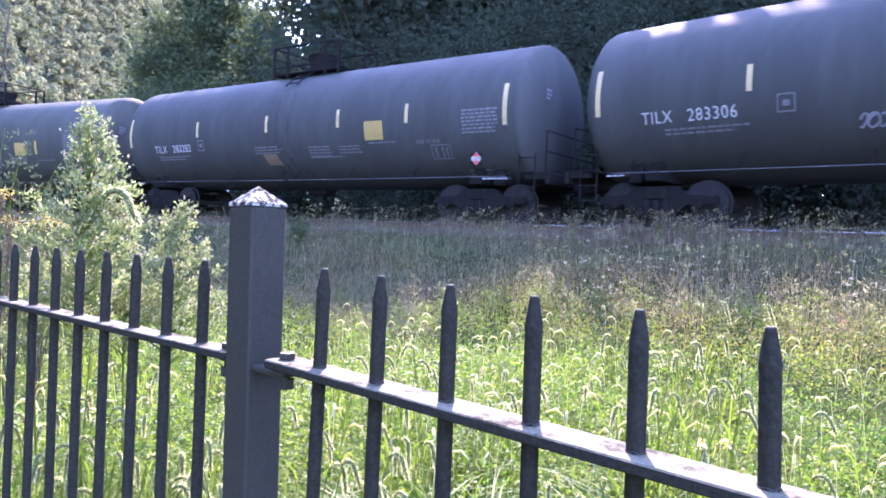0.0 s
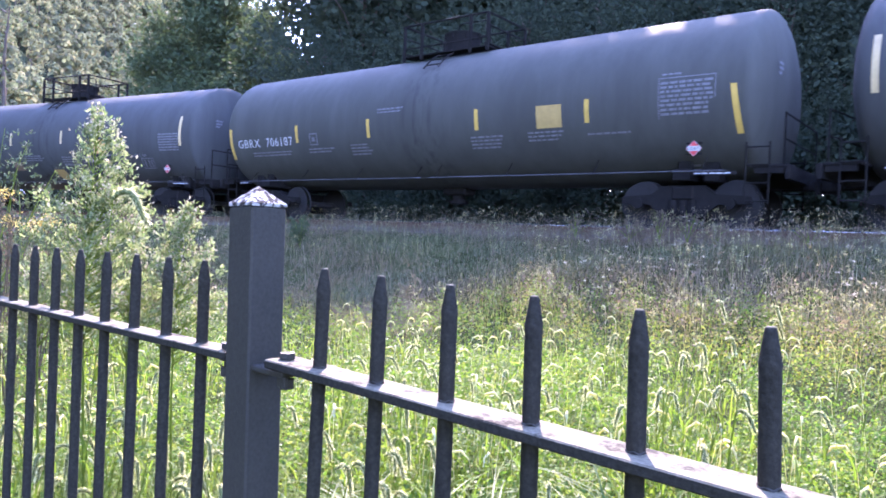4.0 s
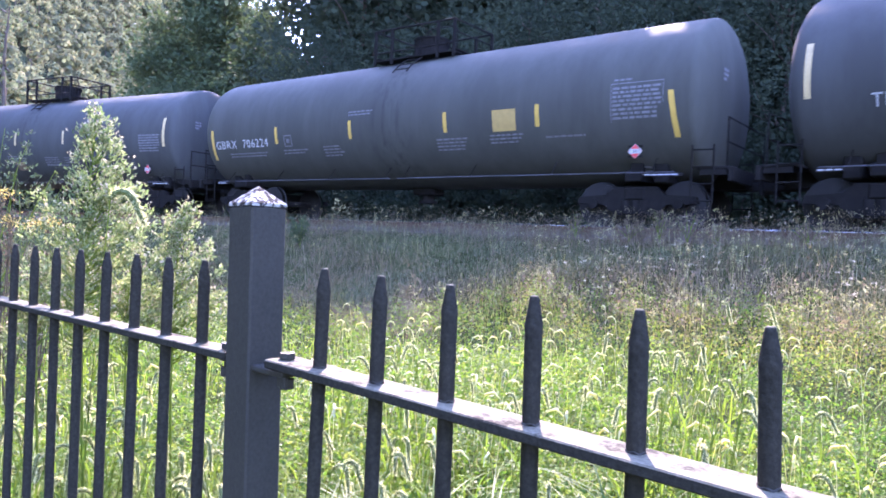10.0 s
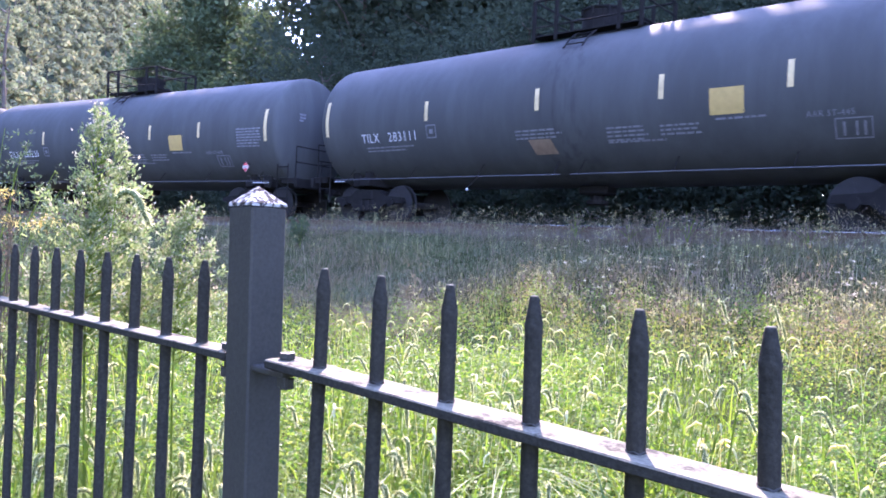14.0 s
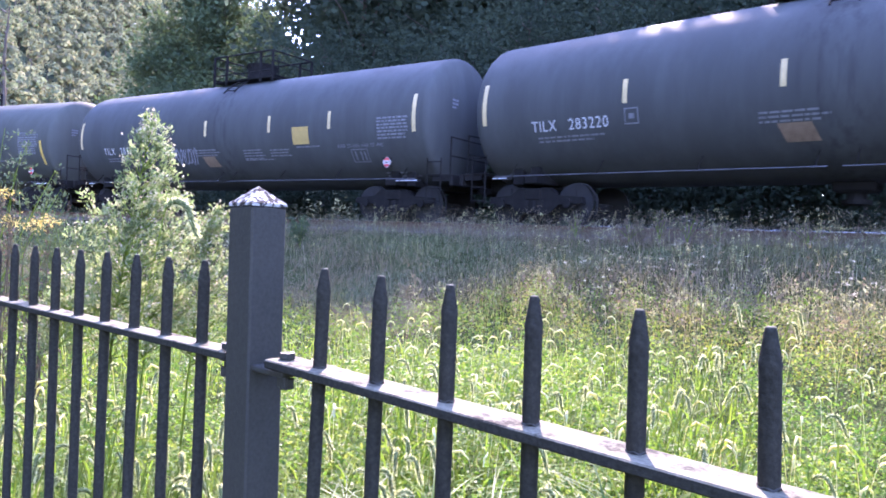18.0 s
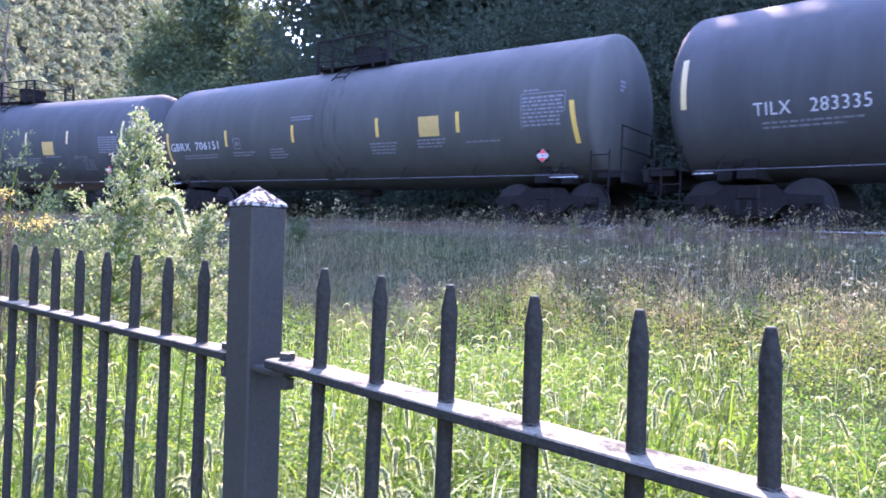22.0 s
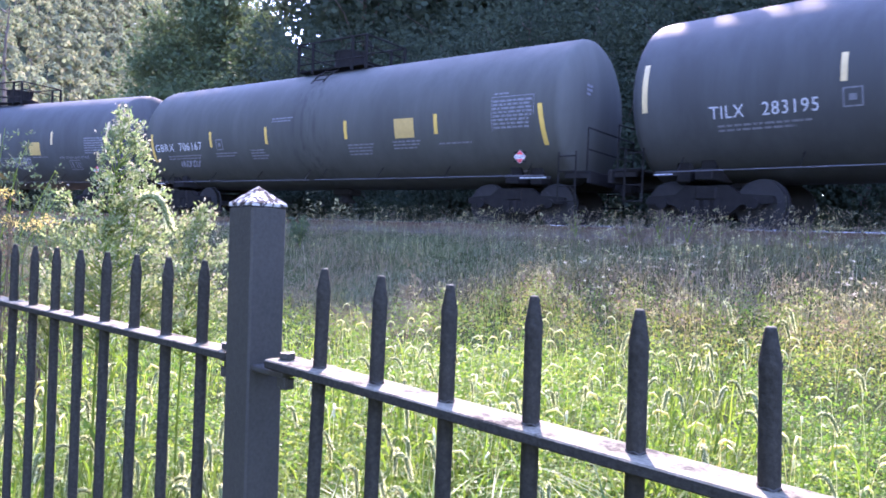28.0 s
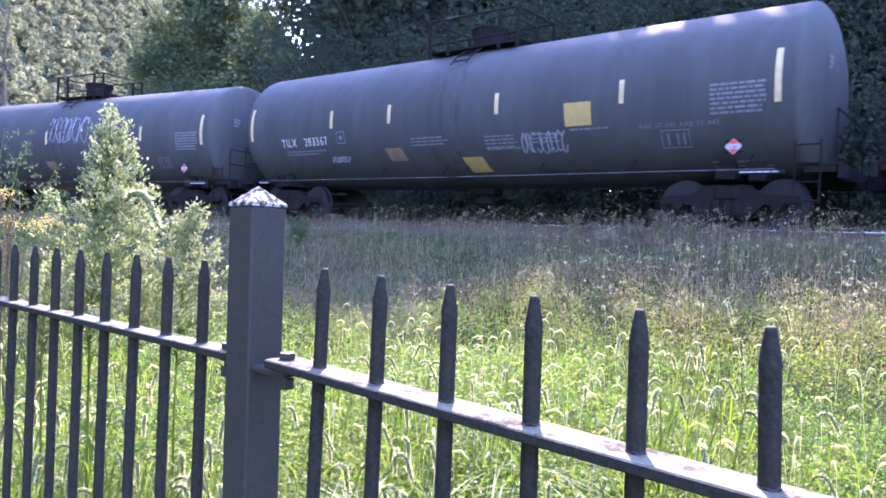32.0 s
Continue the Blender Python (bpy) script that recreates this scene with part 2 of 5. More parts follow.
def leaves(P, size, rng, flat=0.0, slim=0.45, fold=0.18, ways=None):
    """One folded four-cornered leaf at each point; flat: 1 lies level."""
    n = len(P)
    d = rng.normal(size=(n, 3)) if ways is None else ways + rng.normal(size=(n, 3)) * 0.45
    d[:, 2] *= 1 - flat
    d /= np.linalg.norm(d, axis=1)[:, None] + 1e-9
    up = rng.normal(size=(n, 3)) * (1 - 0.75 * flat)
    up[:, 2] += 2.2 * flat
    side = np.cross(d, up)
    side /= np.linalg.norm(side, axis=1)[:, None] + 1e-9
    nor = np.cross(side, d)
    s = np.asarray(size)[:, None] if np.ndim(size) else np.full((n, 1), size)
    mid = P + d * s * 0.45
    V = np.stack([P, mid + side * s * slim / 2 - nor * s * fold * 0.5, P + d * s, mid - side * s * slim / 2 - nor * s * fold * 0.5], 1).reshape(-1, 3)
    return V, np.arange(n * 4).reshape(n, 4)


def shingles(P, facing, size, rng):
    """Leaf sprays that each face outwards from their crown."""
    nrm = facing / (np.linalg.norm(facing, axis=1)[:, None] + 1e-9)
    d = np.cross(nrm, rng.normal(size=P.shape))
    d /= np.linalg.norm(d, axis=1)[:, None] + 1e-9
    e = np.cross(nrm, d)
    h = np.asarray(size)[:, None] * 0.5
    drop = nrm * h * 0.35
    V = np.stack([P - d * h, P - e * h * 0.8 - drop, P + d * h, P + e * h * 0.8 - drop], 1).reshape(-1, 3)
    return V, np.arange(len(P) * 4).reshape(-1, 4)


def blades(P, height, width, lean, rng, levels=4, droop=1.0):
    """Grass blades: tapering strips that bend over."""
    n = len(P)
    az = rng.uniform(0, 2 * np.pi, n)
    d = np.stack([np.cos(az), np.sin(az), 0 * az], 1)
    fa = az + np.pi / 2 + rng.normal(0, 0.5, n)
    side = np.stack([np.cos(fa), np.sin(fa), 0 * az], 1)
    V = np.empty((n, levels + 1, 2, 3))
    for i in range(levels + 1):
        q = i / levels
        c = P + d * (lean * q * q)[:, None] * height[:, None] + np.array([0, 0, 1.0]) * (height * (q - droop * 0.5 * lean * q ** 3))[:, None]
        w = (width * (1 - q) ** 0.7 * 0.5 + 0.0004)[:, None]
        V[:, i, 0], V[:, i, 1] = c - side * w, c + side * w
    base = np.arange(n)[:, None] * (levels + 1) * 2
    F = np.stack([base + 2 * i + np.array([0, 1, 3, 2]) for i in range(levels)], 1).reshape(-1, 4)
    return V.reshape(-1, 3), F


def join(*sets):
    V, F, b = [], [], 0
    for v, f in sets:
        V.append(v)
        F.append(f + b)
        b += len(v)
    return np.concatenate(V), np.concatenate(F)


# ---- the plan: a track on an arc, seen from inside the curve ----
RAIL_Z = 1.669
TRACK_Y, BEND = 14.41, 102.5
PITCH_LEN, TANK_R, TANK_Z = 16.83, 1.675, 2.552


def on_track(s, off=0.0, z=0.0):
    """A pose on the track at arc length s; x points along it, off to the meadow's side."""
    a = s / BEND
    c = Vector((math.sin(a) * (BEND - off), TRACK_Y - BEND + math.cos(a) * (BEND - off), RAIL_Z + z))
    return Matrix.Translation(c) @ Matrix.Rotation(-a, 4, "Z")


def sstep(a, b, v):
    t = np.clip((v - a) / (b - a), 0, 1)
    return t * t * (3 - 2 * t)


def land(x, y):
    """The ground's height."""
    x, y = np.asarray(x, float), np.asarray(y, float)
    e = BEND - np.hypot(x, y - (TRACK_Y - BEND))
    z = 1.38 * sstep(9.0, 2.3, e) + 0.05 * np.sin(x * 0.9 + 1) * np.cos(y * 0.7) * sstep(3.0, 6.0, e)
    z = z + 0.05 * np.clip(-e - 6, 0, 40) * sstep(-5, -14, e)
    far = np.hypot(x, y)
    hill = 190 * sstep(60, 290, -0.766 * x - 0.643 * y) + 25 * sstep(120, 420, far)
    return z + hill


def build_ground():
    ring = np.concatenate([[0.0], 0.4 * 1.055 ** np.arange(170)])
    ring = ring[ring < 3000]
    ang = np.linspace(0, 2 * np.pi, 241)[:-1]
    r, a = np.meshgrid(ring, ang, indexing="ij")
    x, y = r * np.cos(a), r * np.sin(a)
    V = np.stack([x, y, land(x, y)], -1).reshape(-1, 3)
    n = len(ang)
    i, j = np.meshgrid(np.arange(len(ring) - 1), np.arange(n), indexing="ij")
    k = (j + 1) % n
    F = np.stack([i * n + j, (i + 1) * n + j, (i + 1) * n + k, i * n + k], -1).reshape(-1, 4)
    tagged(link("ground", np_mesh("ground", V, F, SOIL, True)), "dark soil and thatch under a railway meadow", "ground", kind="structure")


def build_track():
    rng = np.random.default_rng(4)
    # ballast bed with a rough stony top
    S = np.arange(-62, 46, 0.11)
    prof = [(-2.5, -0.42), (-2.1, -0.30), (-1.7, -0.21), (-1.2, -0.2), (-0.4, -0.2), (0.4, -0.2), (1.2, -0.2), (1.7, -0.21), (2.1, -0.30), (2.5, -0.42)]
    V = []
    for s in S:
        a = s / BEND
        for o, z in prof:
            o += rng.normal(0, 0.03)
            V.append((math.sin(a) * (BEND - o), TRACK_Y - BEND + math.cos(a) * (BEND - o), RAIL_Z + z + rng.normal(0, 0.022)))
    m = len(prof)
    i, j = np.meshgrid(np.arange(len(S) - 1), np.arange(m - 1), indexing="ij")
    F = np.stack([i * m + j, i * m + j + 1, (i + 1) * m + j + 1, (i + 1) * m + j], -1).reshape(-1, 4)
    tagged(link("ballast_bed", np_mesh("ballast_bed", V, F, BALLAST)), "grey-brown crushed stone ballast under the track", "ballast", kind="structure")
    track = thing("railway_track", "single railway track with shiny worn rail heads on weathered ties", "track")
    bm = bmesh.new()
    box(bm, (0.22, 2.6, 0.17), bevel=0.012)
    tie = bm_mesh("tie", bm, TIE)
    for s in np.arange(-40, 16, 0.53):
        link("tie", tie, track, at=on_track(s, z=-0.27))
    for off in (-0.755, 0.755):
        bm, bh = bmesh.new(), bmesh.new()
        foot = [(-0.07, -0.185), (-0.07, -0.17), (-0.012, -0.15), (-0.01, -0.05), (-0.036, -0.035), (-0.036, -0.006), (-0.028, -0.0005),
                (0.028, -0.0005), (0.036, -0.006), (0.036, -0.035), (0.01, -0.05), (0.012, -0.15), (0.07, -0.17), (0.07, -0.185)]
        V, S = [], np.arange(-62, 46, 1.0)
        for s in S:
            mt = on_track(s)
            V += [tuple(mt @ Vector((0, -off + o, z))) for o, z in foot]
        n = len(foot)
        i, j = np.meshgrid(np.arange(len(S) - 1), np.arange(n), indexing="ij")
        k = (j + 1) % n
        F = np.stack([i * n + j, i * n + k, (i + 1) * n + k, (i + 1) * n + j], -1).reshape(-1, 4)
        bm.free(), bh.free()
        rail = link("rail", np_mesh("rail", V, F, RUST), track)
        crown = [(-0.0385, -0.018), (-0.0385, -0.006), (-0.029, 0.002), (0.029, 0.002), (0.0385, -0.006), (0.0385, -0.018)]
        V = [tuple(on_track(s) @ Vector((0, -off + o, z))) for s in S for o, z in crown]
        i, j = np.meshgrid(np.arange(len(S) - 1), np.arange(5), indexing="ij")
        F = np.stack([i * 6 + j, i * 6 + j + 1, (i + 1) * 6 + j + 1, (i + 1) * 6 + j], -1).reshape(-1, 4)
        link("running_surface", np_mesh("running_surface", V, F, RAIL_STEEL), rail, "bright polished steel")


# ---- tank cars ----
MESH = {}


def cached(key, make):
    if key not in MESH:
        MESH[key] = make()
    return MESH[key]


def sag(u):
    """The tank's two halves dip a little towards the middle."""
    return 0.020 * abs(u) / 7.3 - 0.011


def skin(u, z, off=0.005):
    """A point on the meadow side of the tank's skin at height z above the rails."""
    h = max(-0.995, min(0.995, (z - TANK_Z - sag(u)) / TANK_R))
    c = math.sqrt(1 - h * h)
    return (u, -(TANK_R + off) * c, TANK_Z + sag(u) + (TANK_R + off) * h)


def lathe(prof, seg=72):
    V = []
    for u, r in prof:
        for k in range(seg):
            a = 2 * math.pi * k / seg
            V.append((u, r * math.sin(a), TANK_Z + sag(u) + r * math.cos(a)))
    F = [[i * seg + k, i * seg + (k + 1) % seg, (i + 1) * seg + (k + 1) % seg, (i + 1) * seg + k] for i in range(len(prof) - 1) for k in range(seg)]
    return V, F


def tank_shell():
    us = [(-7.34, TANK_R), (-6, TANK_R), (-4, TANK_R), (-2, TANK_R), (-0.03, TANK_R)]
    return lathe(us + [(-u, r) for u, r in reversed(us)])


def tank_head(g):
    prof = [(7.338, 1.655), (7.39, 1.648), (7.44, 1.625), (7.49, 1.575), (7.55, 1.49), (7.62, 1.33), (7.69, 1.08), (7.75, 0.80), (7.80, 0.50), (7.82, 0.24), (7.826, 0.01)]
    return lathe([(u * g, r * TANK_R / 1.655) for u, r in prof])


def patch(u0, u1, z0, z1, off=0.005, lean=0.0, steps=4):
    """A thin sheet that lies on the tank's skin."""
    V = [skin(u + lean * (i / steps - 0.5), z0 + (z1 - z0) * i / steps, off) for i in range(steps + 1) for u in (u0, u1)]
    return np.array(V), np.array([[2 * i, 2 * i + 1, 2 * i + 3, 2 * i + 2] for i in range(steps)])


def bars(u0, u1, ztop, lines, pitch=0.075, high=0.035, seed=0, ragged=0.25):
    """Rows of unreadable small writing."""
    rng = random.Random(seed)
    sets = []
    for i in range(lines):
        u, z = u0, ztop - i * pitch
        end = u1 - rng.uniform(0, ragged) * (u1 - u0)
        while u < end:
            w = rng.uniform(0.06, 0.19)
            sets.append(patch(u, min(u + w, end), z - high, z, 0.004, steps=1))
            u += w + 0.03
    return join(*sets)


def text_mesh(s, size, mat):
    cu = bpy.data.curves.new("writing", "FONT")
    cu.body, cu.size, cu.extrude, cu.resolution_u = s, size, 0.001, 3
    cu.space_character = 1.12
    ob = bpy.data.objects.new("writing", cu)
    me = bpy.data.meshes.new_from_object(ob)
    bpy.data.objects.remove(ob)
    me.materials.clear()
    me.materials.append(mat)
    xs = [v.co.x for v in me.vertices]
    return me, min(xs), max(xs)


def letters(s, mat):
    """Each character of a word as a mesh of its own, in the word's space."""
    me, a, b = text_mesh(s, 1.0, mat)
    links = {}
    for e in me.edges:
        for p, q in (e.vertices, reversed(e.vertices)):
            links.setdefault(p, []).append(q)
    seen, out = set(), []
    for start in range(len(me.vertices)):
        if start in seen:
            continue
        todo, own = [start], []
        seen.add(start)
        while todo:
            v = todo.pop()
            own.append(v)
            for q in links.get(v, ()):
                if q not in seen:
                    seen.add(q)
                    todo.append(q)
        place = {v: k for k, v in enumerate(own)}
        one = bpy.data.meshes.new("letter")
        one.from_pydata([me.vertices[v].co[:] for v in own], [], [[place[v] for v in f.vertices] for f in me.polygons if f.vertices[0] in place])
        one.materials.append(mat)
        out.append(one)
    return out, a, b


def write(car, s, u0, u1, z, high, mat, off=0.008):
    """Lettering of a given width on the tank's side, its foot at height z; small faded words stay joined."""
    small = high < 0.15
    if small:
        me, a, b = cached(("text", s, mat.name), lambda: text_mesh(s, 1.0, mat))
        meshes = [me]
    else:
        meshes, a, b = cached(("letters", s, mat.name), lambda: letters(s, mat))
    p, q = Vector(skin(u0, z, off)), Vector(skin(u0, z + high, off))
    ex, ez = Vector((1, 0, 0)), (q - p).normalized()
    m = Matrix((ex, ez, ex.cross(ez))).transposed().to_4x4()
    at = Matrix.Translation(p) @ m @ Matrix.Diagonal(((u1 - u0) / (b - a), high / 0.70, 1, 1)) @ Matrix.Translation((-a, 0, 0))
    for me in meshes:
        ob = link("writing" if small else "letter", me, car, "small faded lettering" if small else "white stencilled character", at)
        if small:
            ob["kind"] = "stuff"


def scribble(u0, u1, z0, z1, seed, strokes=9, wide=0.035):
    """Loose looping spray strokes, with no letters in them."""
    rng = np.random.default_rng(seed)
    sets = []
    for k in range(strokes):
        c = u0 + (u1 - u0) * (k + 0.5) / strokes
        n = 12
        ph, fr = rng.uniform(0, 6), rng.uniform(0.6, 1.4)
        w = (u1 - u0) / strokes * rng.uniform(0.5, 1.0)
        pts = [(c + w * math.cos(ph + fr * i * 0.6) * 0.8, (z0 + z1) / 2 + (z1 - z0) * 0.5 * math.sin(ph * 1.7 + i * 0.55 * fr) * rng.uniform(0.75, 1)) for i in range(n)]
        V = []
        for i, (u, z) in enumerate(pts):
            q, p = pts[min(i + 1, n - 1)], pts[max(i - 1, 0)]
            d = math.hypot(q[0] - p[0], q[1] - p[1]) + 1e-6
            nx, nz = -(q[1] - p[1]) / d * wide / 2, (q[0] - p[0]) / d * wide / 2
            V += [skin(u + nx, z + nz, 0.003 + 0.0004 * k), skin(u - nx, z - nz, 0.003 + 0.0004 * k)]
        sets.append((np.array(V), np.array([[2 * i, 2 * i + 1, 2 * i + 3, 2 * i + 2] for i in range(n - 1)])))
    return join(*sets)


def shape(key, mat, make, smooth=False):
    def go():
        bm = bmesh.new()
        make(bm)
        return bm_mesh(key, bm, mat, smooth)
    return cached(key, go)


def sheet(key, mat, make):
    return cached(key, lambda: np_mesh(key if isinstance(key, str) else key[0], *make(), mat))


def m_side_frame(bm):
    top = [(-1.25, 0.46), (-1.22, 0.60), (-0.62, 0.64), (-0.42, 0.80), (0.42, 0.80), (0.62, 0.64), (1.22, 0.60), (1.25, 0.46)]
    low = [(0.66, 0.44), (0.40, 0.22), (-0.40, 0.22), (-0.66, 0.44)]
    ring = [bm.verts.new((x, 0, z)) for x, z in top + low]
    f = bm.faces.new(ring)
    ext = bmesh.ops.extrude_face_region(bm, geom=[f])["geom"]
    bmesh.ops.translate(bm, vec=(0, 0.16, 0), verts=[g for g in ext if isinstance(g, bmesh.types.BMVert)])
    bmesh.ops.recalc_face_normals(bm, faces=bm.faces)
    for x in (-0.89, 0.89):
        rod(bm, (x, -0.06, 0.46), (x, 0.02, 0.46), 0.11, 12)


def m_springs(bm):
    for x in (-0.2, 0.0, 0.2):
        rod(bm, (x, 0, 0.28), (x, 0, 0.55), 0.075, 10)


def m_wheelset(bm):
    for y in (-0.755, 0.755):
        g = 1 if y > 0 else -1
        rod(bm, (0, y - 0.065 * g, 0), (0, y + 0.065 * g, 0), 0.457, 32)
        rod(bm, (0, y - 0.095 * g, 0), (0, y - 0.066 * g, 0), 0.485, 32)
        rod(bm, (0, y + 0.066 * g, 0), (0, y + 0.12 * g, 0), 0.14, 14)
        for k in range(3):
            a = k * 2.094
            box(bm, (0.07, 0.02, 0.22), (0.27 * math.cos(a), y + 0.068 * g, 0.27 * math.sin(a)), turn=Matrix.Rotation(-a + 1.57, 4, "Y"))
    rod(bm, (0, -1.05, 0), (0, 1.05, 0), 0.075, 12)


def add_truck(car, u, name="truck"):
    tr = link(name, shape("truck_bolster", FRAME, lambda bm: (box(bm, (0.42, 2.3, 0.26), (0, 0, 0.66), 0.03), rod(bm, (0, 0, 0.7), (0, 0, 0.95), 0.25, 16))), car, at=pose(u, 0, 0))
    for y, r in ((-1.11, 0), (1.11, 180)):
        link("side_frame", shape("side_frame", FRAME, m_side_frame), tr, at=pose(0, y, 0, 0, 0, r))
        link("spring_nest", shape("spring_nest", FRAME, m_springs), tr, at=pose(0, y * 0.99, -0.02))
    for x in (-0.89, 0.89):
        ws = link("wheelset", shape("wheelset", WHEEL, m_wheelset), tr, at=pose(x, 0, 0.457))
        for y in (-0.755, 0.755):
            link("tread", shape("wheel_tread", TREAD, lambda bm: bmesh.ops.create_cone(bm, cap_ends=False, segments=40, radius1=0.4595, radius2=0.4595, depth=0.11, matrix=Matrix.Rotation(radians(90), 4, "X"))), ws, at=pose(0, y, 0))


def m_platform(bm):
    top = TANK_Z + TANK_R
    for y in (-0.66, 0.66):
        box(bm, (2.6, 0.36, 0.03), (-0.05, y, top - 0.045))
        for i in range(13):
            box(bm, (0.03, 0.36, 0.025), (-1.31 + i * 0.21, y, top - 0.025))
        for x in (-1.1, 0, 1.1):
            rod(bm, (x, y, top - 0.06), (x, y * 0.9, top - 0.16), 0.02, 6)
    for x in (-1.27, 1.18):
        box(bm, (0.14, 1.6, 0.025), (x, 0, top + 0.03))


def add_railing(car):
    top = TANK_Z + TANK_R
    a, b, y = RAILING[0], RAILING[-1], 0.82
    ring = ((a, -y), (b, -y), (b, y), (a, y), (a, -y))
    rail = link("railing", shape("railing_hoop", FRAME, lambda bm: [rod(bm, (*p, top + 0.74), (*q, top + 0.74), 0.026, 6) for p, q in zip(ring, ring[1:])]), car)
    bar = shape("railing_bar", FRAME, lambda bm: rod(bm, (a, 0, 0), (b, 0, 0), 0.02, 6))
    cross = shape("railing_cross_bar", FRAME, lambda bm: rod(bm, (0, -y, 0), (0, y, 0), 0.02, 6))
    post = shape("railing_post", FRAME, lambda bm: box(bm, (0.075, 0.05, 0.90), (0, 0, 0.29)))
    for v in (-y, y):
        link("mid_bar", bar, rail, at=pose(0, v, top + 0.16))
        for x in RAILING:
            link("post", post, rail, at=pose(x, v, top))
    for x in (a, b):
        link("mid_bar", cross, rail, at=pose(x, 0, top + 0.45))
    pts = [Vector((0.0, -0.3, top + 0.5)), Vector((0.0, -0.3, top + 0.70)), Vector((0.12, -0.3, top + 0.76)), Vector((0.85, -0.3, top + 0.74)), Vector((0.95, -0.3, top + 0.62)), Vector((0.95, -0.3, top))]
    link("grab_hoop", shape("grab_hoop", FRAME, lambda bm: [rod(bm, p, q, 0.018, 6) for p, q in zip(pts, pts[1:])]), rail)


RAILING = (-1.33, -0.76, 0.74, 1.24)


def m_housing(bm):
    top = TANK_Z + TANK_R
    rod(bm, (-0.08, 0, top - 0.08), (-0.08, 0, top + 0.52), 0.44, 24)
    rod(bm, (-0.08, 0, top + 0.521), (-0.08, 0, top + 0.56), 0.47, 24)
    rod(bm, (-0.08, 0, top + 0.561), (-0.08, 0, top + 0.605), 0.44, 24, 0.22)
    for k in range(8):
        c, n = math.cos(k * 0.785), math.sin(k * 0.785)
        rod(bm, (-0.08 + 0.46 * c, 0.46 * n, top + 0.40), (-0.08 + 0.46 * c, 0.46 * n, top + 0.56), 0.025, 6)
    rod(bm, (0.62, 0, top - 0.05), (0.62, 0, top + 0.12), 0.22, 18)
    rod(bm, (0.62, 0, top + 0.121), (0.62, 0, top + 0.16), 0.27, 18, 0.24)


def m_coupler(bm):
    box(bm, (0.75, 0.16, 0.18), (0.1, 0, 0.86), 0.02)
    box(bm, (0.26, 0.30, 0.28), (0.42, 0.02, 0.86), 0.05)
    rod(bm, (0.36, -0.11, 0.70), (0.36, -0.11, 1.03), 0.05, 8)


def m_end_deck(bm):
    box(bm, (0.62, 2.7, 0.05), (0, 0, 1.12), 0.01)
    box(bm, (0.09, 2.8, 0.26), (0.32, 0, 1.00), 0.01)
    for y in (-1.3, 1.3):
        box(bm, (0.5, 0.07, 0.12), (0, y, 1.05))


def m_end_rail(bm):
    for y in (-1.28, 1.28):
        rod(bm, (0.22, y, 1.1), (0.22, y, 2.05), 0.017, 6)
    rod(bm, (0.22, -1.28, 2.05), (0.22, 1.28, 2.05), 0.017, 6)
    rod(bm, (0.22, -1.28, 1.6), (0.22, 1.28, 1.6), 0.017, 6)


def m_ladder(bm):
    for x in (-0.2, 0.2):
        rod(bm, (x, 0, 0.45), (x, 0, 1.55), 0.016, 6)
    for i in range(4):
        rod(bm, (-0.2, 0, 0.5 + i * 0.32), (0.2, 0, 0.5 + i * 0.32), 0.014, 6)


def add_ladder(car):
    pts = [Vector(skin(0, z, 0.10)) for z in (3.62, 3.78, 3.93, 4.05)]

    def stile(bm):
        for p, q in zip(pts, pts[1:]):
            rod(bm, p, q, 0.02, 6)
    lad = link("ladder", shape("ladder_stile", FRAME, stile), car, at=pose(-0.22, 0, 0))
    link("stile", shape("ladder_stile", FRAME, stile), lad, at=pose(0.44, 0, 0))
    rung = shape("ladder_rung", FRAME, lambda bm: rod(bm, (0, 0, 0), (0.44, 0, 0), 0.014, 6))
    for p, q in zip(pts, pts[1:]):
        c = p.lerp(q, 0.5)
        link("rung", rung, lad, at=pose(*c))


def m_sill(bm):
    box(bm, (2.5, 0.62, 0.36), (0, 0, 0.98), 0.02)
    for y in (-0.6, 0.6):
        box(bm, (0.3, 0.9, 0.5), (-0.15, y, 1.12), 0.03)


def m_saddle(bm):
    box(bm, (0.35, 2.5, 0.22), (0, 0, 1.0), 0.02)
    for y in (-1.0, 1.0):
        box(bm, (0.28, 0.16, 0.45), (0, y, 1.25), 0.02)


def m_outlet(bm):
    rod(bm, (0, 0, 0.55), (0, 0, 1.05), 0.16, 14)
    rod(bm, (0, 0, 0.50), (0, 0, 0.58), 0.24, 14)
    box(bm, (0.7, 0.5, 0.3), (0, 0, 0.86), 0.04)


def m_handrail(half):
    def go(bm):
        g = 1 if half > 0 else -1
        rod(bm, (0.12 * g, -1.42, 1.035), (7.05 * g, -1.42, 1.05), 0.011, 6)
    return go


def m_bracket(bm):
    rod(bm, (0, -1.42, 1.04), (0, -1.17, 1.34), 0.012, 5)


